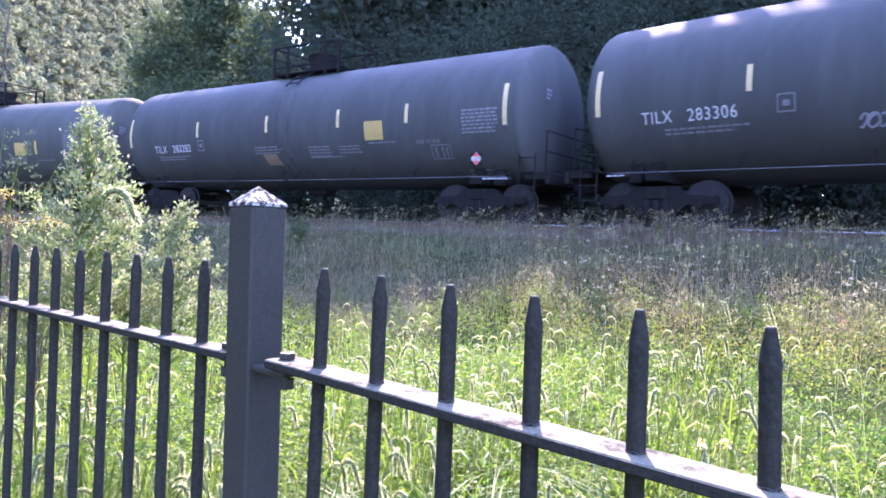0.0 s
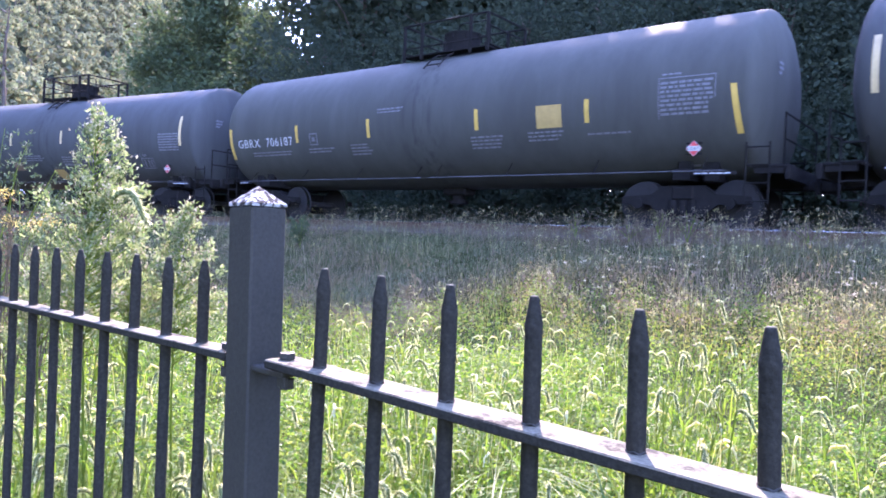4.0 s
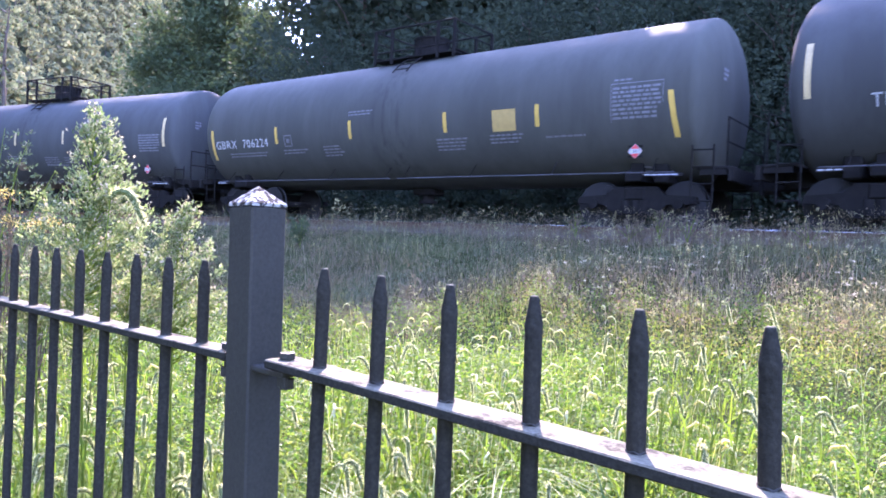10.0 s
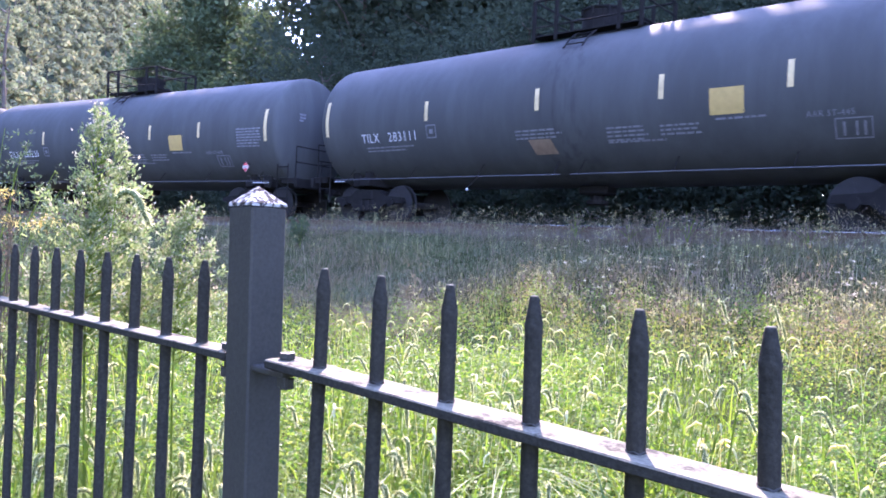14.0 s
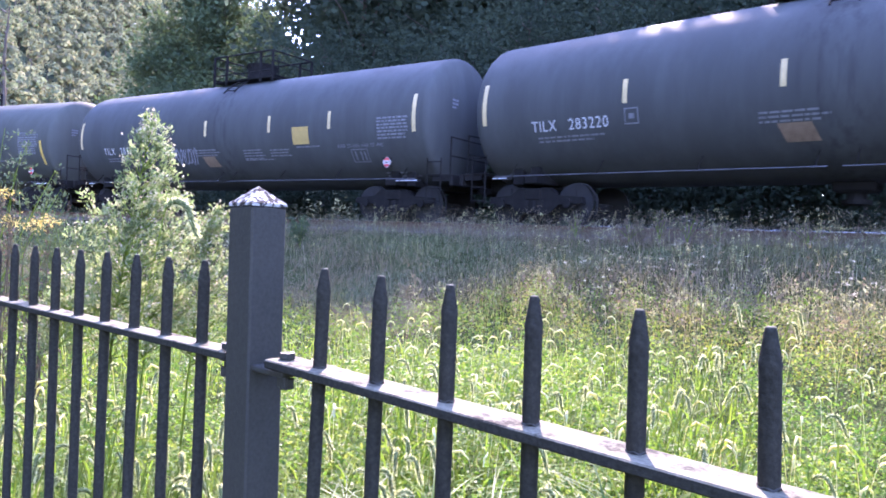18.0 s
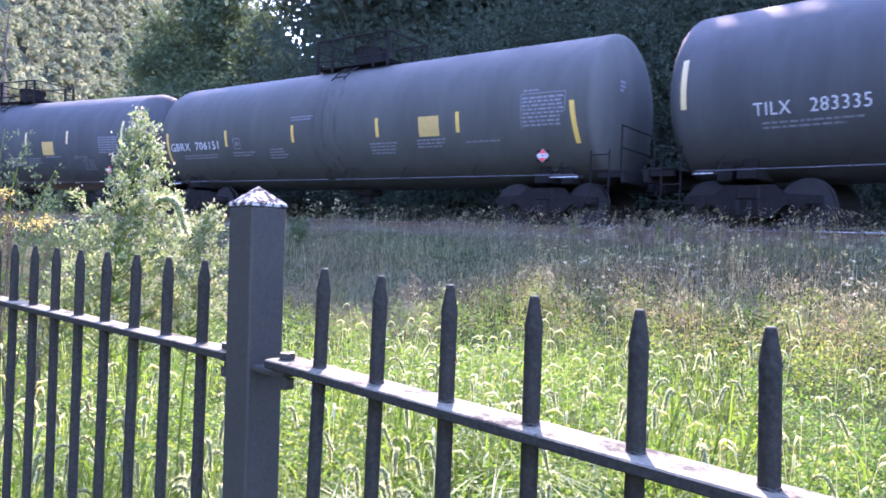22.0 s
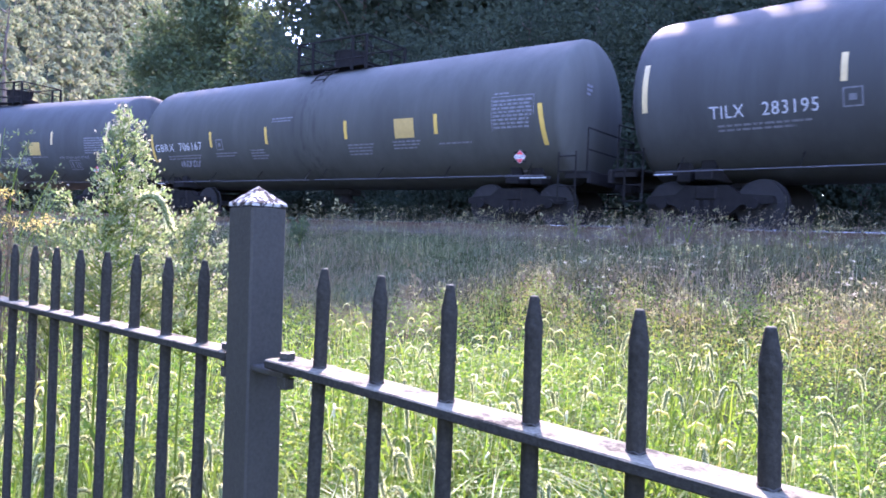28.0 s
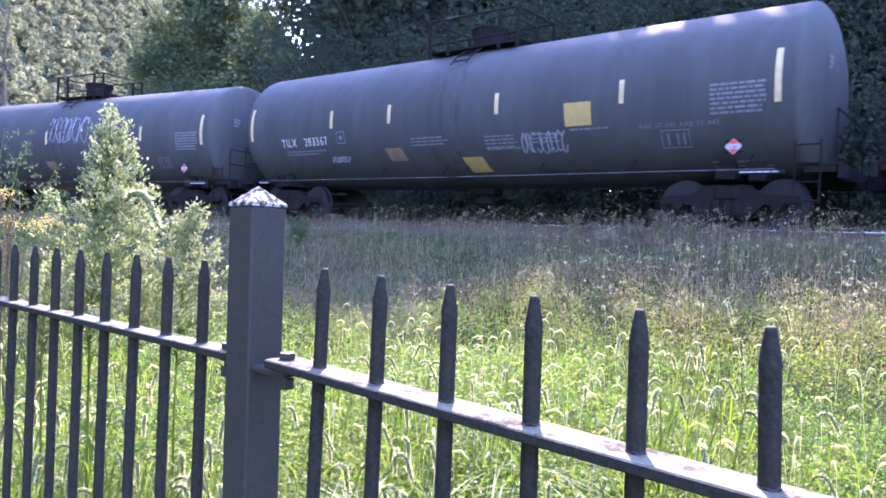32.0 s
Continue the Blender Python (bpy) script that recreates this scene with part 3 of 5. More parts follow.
def tank_car(n, kind, mark, graffiti=()):
    paint = BLACK if kind == "a" else GREENISH
    word = {"a": "black railway tank car with pale reflective ticks and white stencils",
            "b": "worn black railway tank car with bright yellow reflective strips"}[kind]
    if graffiti:
        word = word.replace("railway tank car", "tank car") + ", spray tagged"
    car = thing("tank_car", word, "tank car", "cars of the moving train")
    link("tank", cached("tank" + kind, lambda: np_mesh("tank", *tank_shell(), paint, True)), car)
    for g in (-1, 1):
        link("tank_head", cached("head" + kind + str(g), lambda: np_mesh("tank_head", *tank_head(g), paint, True)), car)
    link("loading_platform", shape("loading_platform", FRAME, m_platform), car)
    add_railing(car)
    link("manway_housing", shape("manway_housing", FRAME, m_housing), car)
    for g, turn in ((1, 0), (-1, 180)):
        add_truck(car, 6.15 * g)
        link("draft_sill", shape("draft_sill", FRAME, m_sill), car, at=pose(6.8 * g, 0, 0, 0, 0, turn))
        link("saddle", shape("saddle", FRAME, m_saddle), car, at=pose(6.15 * g, 0, 0))
        link("coupler", shape("coupler", FRAME, m_coupler), car, at=pose(7.95 * g, 0, 0, 0, 0, turn))
        link("end_deck", shape("end_deck", FRAME, m_end_deck), car, at=pose(7.75 * g, 0, 0, 0, 0, turn))
        link("end_railing", shape("end_railing", FRAME, m_end_rail), car, at=pose(7.75 * g, 0, 0, 0, 0, turn))
        link("handrail", shape("handrail" + str(g), PIPE, m_handrail(g)), car, "thin pale grey pipe")
        for u in (0.3, 2.3, 4.4, 6.6):
            link("bracket", shape("bracket", FRAME, m_bracket), car, at=pose(u * g, 0, 0))
        for y in (-1.36, 1.36):
            link("sill_step", shape("sill_step", FRAME, m_ladder), car, at=pose(7.55 * g, y, 0))
    def head_print():
        sets = []
        for i in range(3):
            z, y = 3.0 - 0.09 * i, -0.95
            while y < -0.45 + 0.1 * i:
                sets.append((np.array([(7.745 + 0.12 * dy, y + dy, z + dz) for dy, dz in ((0, 0), (0.07, 0), (0.07, 0.055), (0, 0.055))]), np.array([[0, 1, 2, 3]])))
                y += 0.09
        return join(*sets)
    for u0, u1 in ((-7.06, -6.55), (6.46, 7.2)):
        strip = link("sill_plate", shape("sill_plate" + str(u0), FRAME, lambda bm: box(bm, (u1 - u0 + 0.04, 0.012, 0.06), ((u0 + u1) / 2, -1.435, 1.0))), car)
        link("sill_stencil", shape("sill_stencil" + str(u0), WHITE, lambda bm: [box(bm, (0.11, 0.004, 0.022), (u0 + 0.06 + 0.135 * i, -1.444, 1.0)) for i in range(int((u1 - u0) / 0.135))]), strip, "white stencilled dashes")
    if n in (1, 5, 9):
        link("valve_cap", shape("valve_cap", WHITE, lambda bm: bmesh.ops.create_icosphere(bm, subdivisions=2, radius=0.035, matrix=Matrix.Translation((-2.75, -1.2, 0.77)))), car, "small white cap on a hanging pipe")
        link("drain_pipe", shape("drain_pipe", FRAME, lambda bm: rod(bm, (-2.75, -1.2, 0.80), (-2.75, -0.75, 1.12), 0.014, 6)), car)
    link("head_print", sheet("head_print", FADED, head_print), car)["kind"] = "stuff"
    link("outlet_valve", shape("outlet_valve", FRAME, m_outlet), car)
    add_ladder(car)
    tape = PALE if kind == "a" else YELLOW
    late = n in (0, 3)
    if kind == "a":
        ticks, z0, ends, zs = (-3.7, -0.62, 2.1, 4.35), 2.36, (-7.2, 7.1), (2.17, 3.09)
        ticks = (-4.18, -1.9, 1.03, 4.03) if late else (-3.88, -1.84, 1.33, 4.25) if n == 11 else ticks
    else:
        ticks, z0, ends, zs = (-4.22, -1.36, 1.69, 4.13), 2.05, (-7.12, 7.05), (1.70, 2.56)
        ticks = (-4.13, -1.66, 1.38, 4.25) if n == 10 else ticks
    plate = 2.77 if late else 3.0
    if late:
        ends = (-7.2, 6.93)
    if n == 6:
        ticks = (-3.7, -0.78, 2.1, 4.35)
    if n == 2:
        ticks, ends, plate = (-4.4, -1.72, 1.6, 4.31), (-7.3, 7.22), 3.14
    for u in ticks:
        link("reflective_tick", sheet(("tick", kind, u), tape, lambda: patch(u - 0.05, u + 0.05, z0, z0 + 0.46)), car)
    for u in ends:
        link("end_strip", sheet(("strip", kind, u), tape, lambda: patch(u - 0.055, u + 0.055, *zs, lean=-0.10 if kind == "b" and u > 0 else 0.0, steps=8)), car)
    link("sign_plate", sheet(("plate", plate), PLATE, lambda: patch(plate, plate + 0.6, 2.0, 2.46, 0.006)), car, "yellow warning sign")
    link("sign_print", sheet(("sign_print", plate), FRAME, lambda: bars(plate + 0.06, plate + 0.54, 2.38, 4, 0.09, 0.022, 5, 0.2)), car, "faded brown lines of print")["kind"] = "stuff"
    pu = 6.33 if n == 11 else 6.24 if n in (1, 9) else 6.42 if n in (2, 10) else {"a": 6.13, "b": 6.24}[kind]

    py = skin(pu, 1.47, 0.03)[1] - 0.11

    def diamond(h, off):
        return np.array([(pu, py - off, 1.47 - h), (pu + h, py - off, 1.47), (pu, py - off, 1.47 + h), (pu - h, py - off, 1.47)]), np.array([[0, 1, 2, 3]])
    holder = link("placard_holder", shape("placard_holder" + str(pu), FRAME, lambda bm: [box(bm, (0.30, 0.012, 0.03), (pu, py + 0.012, 1.47 + dz)) for dz in (-0.1, 0.1)] + [box(bm, (0.03, 0.30, 0.02), (pu + dx, py + 0.16, 1.47 + 0.1)) for dx in (-0.1, 0.1)] + [box(bm, (0.03, 0.012, 0.24), (pu, py + 0.013, 1.47))]), car)
    placard = link("placard", sheet("placard" + str(pu), WHITE, lambda: diamond(0.152, 0.0)), holder, "white-edged red hazard diamond")
    link("placard_field", sheet("placard_field" + str(pu), RED, lambda: diamond(0.140, 0.004)), holder, "red diamond field")
    link("placard_panel", sheet("placard_panel" + str(pu), WHITE, lambda: (np.array([(pu + dx, py - 0.008, 1.47 + dz) for dx, dz in ((-0.12, -0.045), (0.12, -0.045), (0.12, 0.045), (-0.12, 0.045))]), np.array([[0, 1, 2, 3]]))), holder, "white number panel")
    me, ta, tb = cached(("text", "1267", FRAME.name), lambda: text_mesh("1267", 1.0, FRAME))
    link("number", me, holder, "dark number", Matrix.Translation((pu - 0.10, py - 0.012, 1.444)) @ Matrix.Rotation(radians(90), 4, "X") @ Matrix.Diagonal((0.20 / (tb - ta), 0.075, 1, 1)) @ Matrix.Translation((-ta, 0, 0)))["kind"] = "stuff"
    a, b = mark.split() if mark else ("", "")
    if not mark:
        blocks, panel = [], (5.95, 6.92, 2.57, 7)
    elif kind == "a":
        x = -6.22 if late else -5.9
        write(car, a, x - 0.02, x + 0.60, 1.95, 0.23, WHITE)
        write(car, b, x + 0.91, x + 1.82, 1.95, 0.23, WHITE)
        blocks = [(-5.8, -4.1, 1.84, 2, 3), (-1.2, -0.05, 1.98, 3, 5), (0.95, 1.9, 1.92, 4, 6), (2.05, 2.85, 1.90, 3, 7), (3.1, 4.0, 1.95, 1, 8), (0.95, 2.3, 1.66, 1, 9), (5.85, 6.95, 1.26, 2, 10)]
        panel = (5.95, 6.92, 2.57, 7)
        write(car, "AAR ST-445 AAR ST-445" if n in (7, 11) else "AAR ST-445", 4.58, 6.1 if n in (7, 11) else 5.3, 1.86, 0.10, FADED)
    else:
        write(car, a, -6.98, -6.0, 2.0, 0.24, WHITE)
        write(car, b, -5.72, -4.6, 2.0, 0.24, WHITE)
        blocks = [(-6.4, -4.6, 1.86, 2, 13), (-4.0, -3.0, 1.88, 2, 14), (-2.4, -1.6, 1.92, 4, 15), (-1.4, -0.5, 2.74, 2, 16), (1.4, 2.4, 1.92, 4, 17), (2.9, 3.8, 1.94, 3, 18), (4.3, 5.4, 1.85, 1, 19)]
        panel = (5.83, 6.82, 2.70, 8)
    u0, u1, z, k = panel
    if kind == "b":
        zb = z - 0.082 * k - 0.02
        link("table_frame", sheet("table_frame", FADED, lambda: join(patch(u0 - 0.04, u1 + 0.04, z + 0.06, z + 0.078), patch(u0 - 0.04, u0 - 0.025, zb, z + 0.06), patch(u1 + 0.025, u1 + 0.04, z - 0.35, z + 0.06))), car, "faded white ruled lines")
        blocks = blocks + [(6.25, 6.5, 1.22, 2, 25), (5.85, 6.3, 2.86, 1, 26)]
    link("stencil_table", sheet(("table", kind), FADED, lambda: bars(u0, u1, z, k, 0.082, 0.045, 21, 0.1)), car, "faded white table of test dates")["kind"] = "stuff"
    for u0, u1, z, k, seed in blocks:
        link("small_print", sheet(("print", u0, u1, z), FADED, lambda: bars(u0, u1, z, k, seed=seed)), car)["kind"] = "stuff"
    box_u = (-4.2 if late else -3.72) if kind == "a" else -3.9
    link("stencil_box", sheet(("sbox", kind), FADED, lambda: join(patch(box_u, box_u + 0.3, 2.24, 2.265), patch(box_u, box_u + 0.3, 1.96, 1.985), patch(box_u, box_u + 0.025, 1.985, 2.24), patch(box_u + 0.275, box_u + 0.3, 1.985, 2.24), patch(box_u + 0.09, box_u + 0.21, 2.06, 2.16))), car)
    if kind == "a":
        x = -1.2 if late or n == 11 else 0.0
        link("faded_sign", sheet(("faded_sign", x), ORANGE, lambda: patch(x - 0.85, x - 0.3, 1.48, 1.78, 0.005, -0.12)), car, "faded orange sign patch")
        if late or n == 11:
            link("faded_sign", sheet("second_sign", PLATE, lambda: patch(0.25, 0.82, 1.18, 1.50, 0.005, -0.12)), car, "faded yellow sign patch")
        link("stencil_frame", sheet("aar_box", FADED, lambda: join(patch(5.0, 5.55, 1.80, 1.82, lean=0), patch(5.0, 5.55, 1.50, 1.52), patch(5.0, 5.02, 1.52, 1.80), patch(5.53, 5.55, 1.52, 1.80), patch(5.12, 5.16, 1.55, 1.76), patch(5.3, 5.34, 1.55, 1.76), patch(5.42, 5.46, 1.55, 1.76))), car)
    for i, (u0, u1, z0, z1) in enumerate(graffiti):
        link("spray_tag", np_mesh("spray_tag", *scribble(u0, u1, z0, z1, n * 7 + i), CHALK), car, "whitish sprayed scrawl")["kind"] = "stuff"
    CARS[n] = car


CARS = {}
ROLL_CALL = [(-1, "a", ""), (0, "a", "TILX 283306"), (1, "a", "TILX 283282"), (2, "b", "GBRX 706187"), (3, "a", "TILX 283231"), (4, "b", "GBRX 706224"),
             (5, "a", "TILX 283111"), (6, "a", "TILX 283220"), (7, "a", "TILX 283335"), (8, "b", "GBRX 706151"), (9, "a", "TILX 283195"), (10, "b", "GBRX 706167"),
             (11, "a", "TILX 283367"), (12, "a", ""), (13, "a", "")]
TAGS = {0: [(-2.5, -1.2, 1.62, 1.85)], 7: [(-2.4, -1.15, 1.55, 2.05)], 11: [(1.9, 3.0, 1.5, 1.95), (-4.1, -3.4, 1.5, 1.65)], 12: [(-0.6, 1.6, 2.35, 3.35)], 10: [(-5.9, -4.9, 1.52, 1.7)]}


def build_train():
    for n, kind, mark in ROLL_CALL:
        tank_car(n, kind, mark, TAGS.get(n, ()))


# ---- the iron fence ----
FENCE_AT, FENCE_TURN = Vector((-0.8963, 0.6413, 0)), 0.0658
POST_J = -0.176


def build_fence():
    fence = thing("iron_fence", "black-painted iron picket fence with square post and flat rails", "fence", at=Matrix.Translation(FENCE_AT) @ Matrix.Rotation(FENCE_TURN, 4, "Z"))

    def m_post(bm):
        box(bm, (0.066, 0.066, 1.43), (0, 0, 0.575), 0.003)

    def m_cap(bm):
        ring = [bm.verts.new((x * 0.0335, y * 0.0335, z)) for z in (1.2905, 1.2955) for x, y in ((-1, -1), (1, -1), (1, 1), (-1, 1))]
        tip = bm.verts.new((0, 0, 1.3245))
        bm.faces.new(ring[3::-1])
        for k in range(4):
            bm.faces.new((ring[k], ring[(k + 1) % 4], ring[4 + (k + 1) % 4], ring[4 + k]))
            bm.faces.new((ring[4 + k], ring[4 + (k + 1) % 4], tip))

    def m_picket(bm):
        prof = [(-1.16, 0.0100), (0.106, 0.0102), (0.112, 0.0107), (0.140, 0.0060), (0.1450, 0.0050), (0.1462, 0.0042)]
        seg = 12
        rings = [[bm.verts.new((r * math.cos(k * math.tau / seg + 0.39), r * math.sin(k * math.tau / seg + 0.39), z)) for k in range(seg)] for z, r in prof]
        for a, b in zip(rings, rings[1:]):
            for k in range(seg):
                bm.faces.new((a[k], a[(k + 1) % seg], b[(k + 1) % seg], b[k]))
        bm.faces.new(rings[-1])

    def m_bolt(bm):
        rod(bm, (0, 0, -0.045), (0, 0, 0.010), 0.006, 8)
        rod(bm, (0, 0, 0.001), (0, 0, 0.010), 0.0125, 6)
        rod(bm, (0, 0, -0.045), (0, 0, -0.030), 0.0125, 6)

    def m_lug(bm):
        box(bm, (0.082, 0.036, 0.010), (-0.03, 0.008, -0.0215), 0.002)
        box(bm, (0.02, 0.008, 0.026), (0, 0.0, -0.030), 0.002)

    def m_short_lug(bm):
        box(bm, (0.034, 0.030, 0.010), (-0.012, 0.008, -0.0195), 0.002)
        box(bm, (0.02, 0.008, 0.026), (0, 0.0, -0.030), 0.002)

    def m_weld(bm):
        bmesh.ops.create_icosphere(bm, subdivisions=1, radius=0.0128, matrix=Matrix.Diagonal((1, 1, 0.3, 1)))

    def rail_mesh(a, b, z, slope, front, back):
        bm = bmesh.new()
        box(bm, ((b - a) / math.cos(math.atan(slope)), front + back, 0.0135), bevel=0.0018)
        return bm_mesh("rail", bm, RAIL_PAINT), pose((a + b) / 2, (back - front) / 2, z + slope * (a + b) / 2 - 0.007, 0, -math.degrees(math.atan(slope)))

    post, cap = shape("fence_post", IRON, m_post), shape("post_cap", PEELED, m_cap)
    for j in (POST_J - 2.33, POST_J, POST_J + 2.33):
        p = link("post", post, fence, "square black iron post", pose(j + 0.033, 0.006, 0, 0, -1.26))
        link("cap", cap, p, "pyramid cap with peeling white paint")
    right = [0.009, 0.130, 0.2565, 0.3845, 0.514, 0.645] + [0.645 + 0.129 * k for k in range(1, 10)]
    left = [-0.3155, -0.4415, -0.568, -0.698, -0.828, -0.959, -1.091, -1.224] + [-1.224 - 0.129 * k for k in range(1, 8)]
    rng = random.Random(3)
    leans = [0.75, 0.6, -0.3, -0.7, -0.95, -1.9] + [-1.0] * 9 + [0.0] * len(left)
    spots = [(j, 1.0539 - 0.02486 * j) for j in right] + [(j, 1.0507 + 0.0052 * j) for j in left]
    for (j, z), lean in zip(spots, leans):
        # same paint as the rails, so sunlight is coloured onto the flat tips
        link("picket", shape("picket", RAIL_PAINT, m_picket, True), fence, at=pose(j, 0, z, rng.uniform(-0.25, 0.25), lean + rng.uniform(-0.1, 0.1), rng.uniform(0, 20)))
        link("weld", shape("weld", IRON, m_weld), fence, at=pose(j, 0, z + 0.001, 0, 0, rng.uniform(0, 90)))
    for a, b, z, s, front, back in ((POST_J + 0.092, POST_J + 2.29, 1.0539, -0.02486, 0.033, 0.026), (POST_J - 2.29, POST_J - 0.026, 1.0507, 0.0052, 0.026, 0.024)):
        me, m = rail_mesh(a, b, z, s, front, back)
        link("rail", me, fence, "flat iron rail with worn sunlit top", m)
    for j, z in ((POST_J + 0.112, 1.0555), (POST_J - 0.050, 1.0507)):
        link("bolt", shape("fence_bolt", IRON, m_bolt), fence, at=pose(j, -0.004, z))
        link("lug", shape("fence_lug", IRON, m_lug) if j > POST_J else shape("short_fence_lug", IRON, m_short_lug), fence, at=pose(j, -0.012, z, 0, 0, 0) if j > POST_J else pose(j, 0.004, z + 0.006, 0, 0, 180))


# ---- meadow ----
def spot(bearing, dist):
    a = radians(bearing)
    x, y = -math.sin(a) * dist, math.cos(a) * dist
    return Vector((x, y, float(land(x, y))))


def fence_y(x):
    return FENCE_AT.y + (x - FENCE_AT.x) * math.tan(FENCE_TURN)


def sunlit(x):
    """How far from the track the shade of the wood reaches; plant colours change along it."""
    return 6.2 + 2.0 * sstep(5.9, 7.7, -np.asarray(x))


def scatter(n, rng, near, far, lo=0.0, hi=99.0, power=1.0):
    """Points of the meadow between two distances from the gate corner and two from the track; thinner further off."""
    d = near * (far / near) ** (rng.uniform(0, 1, n) ** power)
    a = np.radians(rng.uniform(-4, 88, n))
    wide = rng.uniform(0, 1, n) < 0.12
    a = np.where(wide, np.radians(rng.uniform(-75, 100, n)), a)
    x, y = -np.sin(a) * d, np.cos(a) * d
    e = BEND - np.hypot(x, y - (TRACK_Y - BEND))
    ok = (e > lo) & (e < hi) & (y > FENCE_AT.y + (x - FENCE_AT.x) * math.tan(FENCE_TURN) + 0.04)
    x, y = x[ok], y[ok]
    return np.stack([x, y, land(x, y) - 0.01], 1), e[ok], d[ok]


def stuff(name, data, mat, label, category):
    tagged(link(name, np_mesh(name, *data, mat)), label, category, kind="stuff")


def clumps(P, rng, patches=1.3):
    """Keep points where a slow pattern is high, so that plants stand in patches."""
    v = np.array([noise.noise(Vector((p[0] * patches, p[1] * patches, 3.7))) for p in P])
    return v


def build_meadow():
    rng = np.random.default_rng(11)
    P, e, d = scatter(19000, rng, 0.8, 16, 5.6)
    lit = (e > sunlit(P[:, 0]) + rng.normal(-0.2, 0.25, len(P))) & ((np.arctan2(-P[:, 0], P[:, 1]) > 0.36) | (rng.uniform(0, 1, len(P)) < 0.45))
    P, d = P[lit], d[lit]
    h = rng.uniform(0.10, 0.30, len(P))
    stuff("meadow_grass", blades(P, h, 0.004 + 0.0011 * d, rng.uniform(0.2, 0.9, len(P)), rng, 3), GRASS, "bright green meadow grass in sunlight", "grass")
    # short grass round about, on the camera's side of the fence too
    a, r = rng.uniform(0, 6.283, 26000), 9 * rng.uniform(0, 1, 26000) ** 0.6
    P = np.stack([r * np.cos(a), r * np.sin(a)], 1)
    P = P[(P[:, 1] < 0.5) | (P[:, 0] > 0.2)]
    P = np.column_stack([P, land(P[:, 0], P[:, 1]) - 0.01])
    stuff("lawn_grass", blades(P, rng.uniform(0.04, 0.10, len(P)), np.full(len(P), 0.006), rng.uniform(0.3, 1.0, len(P)), rng, 2), GRASS, "short green grass along the fence", "grass")
    # low weeds: mounds of small leaves with dark gaps between them
    P, e, d = scatter(38000, rng, 1.0, 14, 5.8)
    v = clumps(P, rng, 0.8)
    mound = clumps(P, rng, 2.6)
    keep = (v > -0.40) & (mound > -0.22) & (e > sunlit(P[:, 0]) + rng.normal(-0.1, 0.22, len(P)))
    P, d, mound = P[keep], d[keep], mound[keep]
    k = 12
    top = rng.uniform(0.14, 0.34, len(P)) * (0.8 + 0.25 * np.sin(P[:, 0] * 1.7)) + 0.22 * np.clip(mound + 0.3, 0, 1)
    Q = np.repeat(P, k, 0)
    hh = np.repeat(top, k) * rng.uniform(0.35, 1.05, len(Q))
    Q = Q + np.stack([rng.normal(0, 0.04, len(Q)), rng.normal(0, 0.04, len(Q)), hh], 1)
    stuff("meadow_weeds", leaves(Q, (0.020 + 0.0009 * np.repeat(d, k)) * rng.uniform(0.55, 1.5, len(Q)), rng, 0.45, 0.55), CLOVER, "dense low leafy green weeds", "weeds")
    # long arching blades of foxtail grass
    P, e, d = scatter(4200, rng, 0.9, 8, 7.6)
    v = clumps(P, rng, 1.1)
    P, d = P[v > 0.0], d[v > 0.0]
    tall = np.arctan2(-P[:, 0], P[:, 1]) > 0.38
    P, d = P[tall], d[tall]
    stuff("foxtail_blades", blades(P, rng.uniform(0.35, 0.80, len(P)), 0.008 + 0.0008 * d, rng.uniform(0.4, 1.2, len(P)), rng, 6, 1.1), GRASS, "long arching foxtail grass blades", "grass")
    # coarse dark tufts just behind the fence
    Q = np.array([spot(b + rng.normal(0, 1.6), r + rng.normal(0, 0.06)) for b, r in ((47.5, 1.85), (44.0, 2.1), (40.8, 1.9), (53.5, 2.0), (31.5, 2.2), (27.0, 2.5)) for _ in range(55)])
    Q = Q[Q[:, 1] > np.array([fence_y(x) for x in Q[:, 0]]) + 0.12]
    stuff("coarse_grass", blades(Q, rng.uniform(0.45, 0.85, len(Q)), rng.uniform(0.008, 0.014, len(Q)), rng.uniform(0.7, 1.7, len(Q)), rng, 7), COARSE, "coarse dark green arching grass behind the fence", "grass")
    # dry band and the shaded bank
    P, e, d = scatter(13000, rng, 4.5, 22, 5.0, 6.9, 0.8)
    P = P[clumps(P, rng, 0.7) > 0.0]
    stuff("dry_grass", blades(P, rng.uniform(0.14, 0.34, len(P)), np.full(len(P), 0.007), rng.uniform(0.5, 1.6, len(P)), rng, 3), DRY, "tan dry grass along the foot of the bank", "grass")
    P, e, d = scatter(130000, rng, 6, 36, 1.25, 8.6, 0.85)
    # dull browns fill the wood's shade, repeating it in plant colour
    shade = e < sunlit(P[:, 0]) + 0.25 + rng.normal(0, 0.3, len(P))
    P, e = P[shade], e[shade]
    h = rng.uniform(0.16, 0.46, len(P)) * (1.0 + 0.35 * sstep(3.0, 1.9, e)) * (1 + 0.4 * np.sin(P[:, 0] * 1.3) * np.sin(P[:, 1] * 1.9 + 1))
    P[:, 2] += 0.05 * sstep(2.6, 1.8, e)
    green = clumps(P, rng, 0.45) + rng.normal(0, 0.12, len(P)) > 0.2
    V, w, r = scatter(42000, rng, 8, 30, 1.1, 2.5, 0.85)
    V[:, 2] += 0.05
    P, e, green = np.concatenate([P, V]), np.concatenate([e, w]), np.concatenate([green, rng.uniform(0, 1, len(V)) < 0.3])
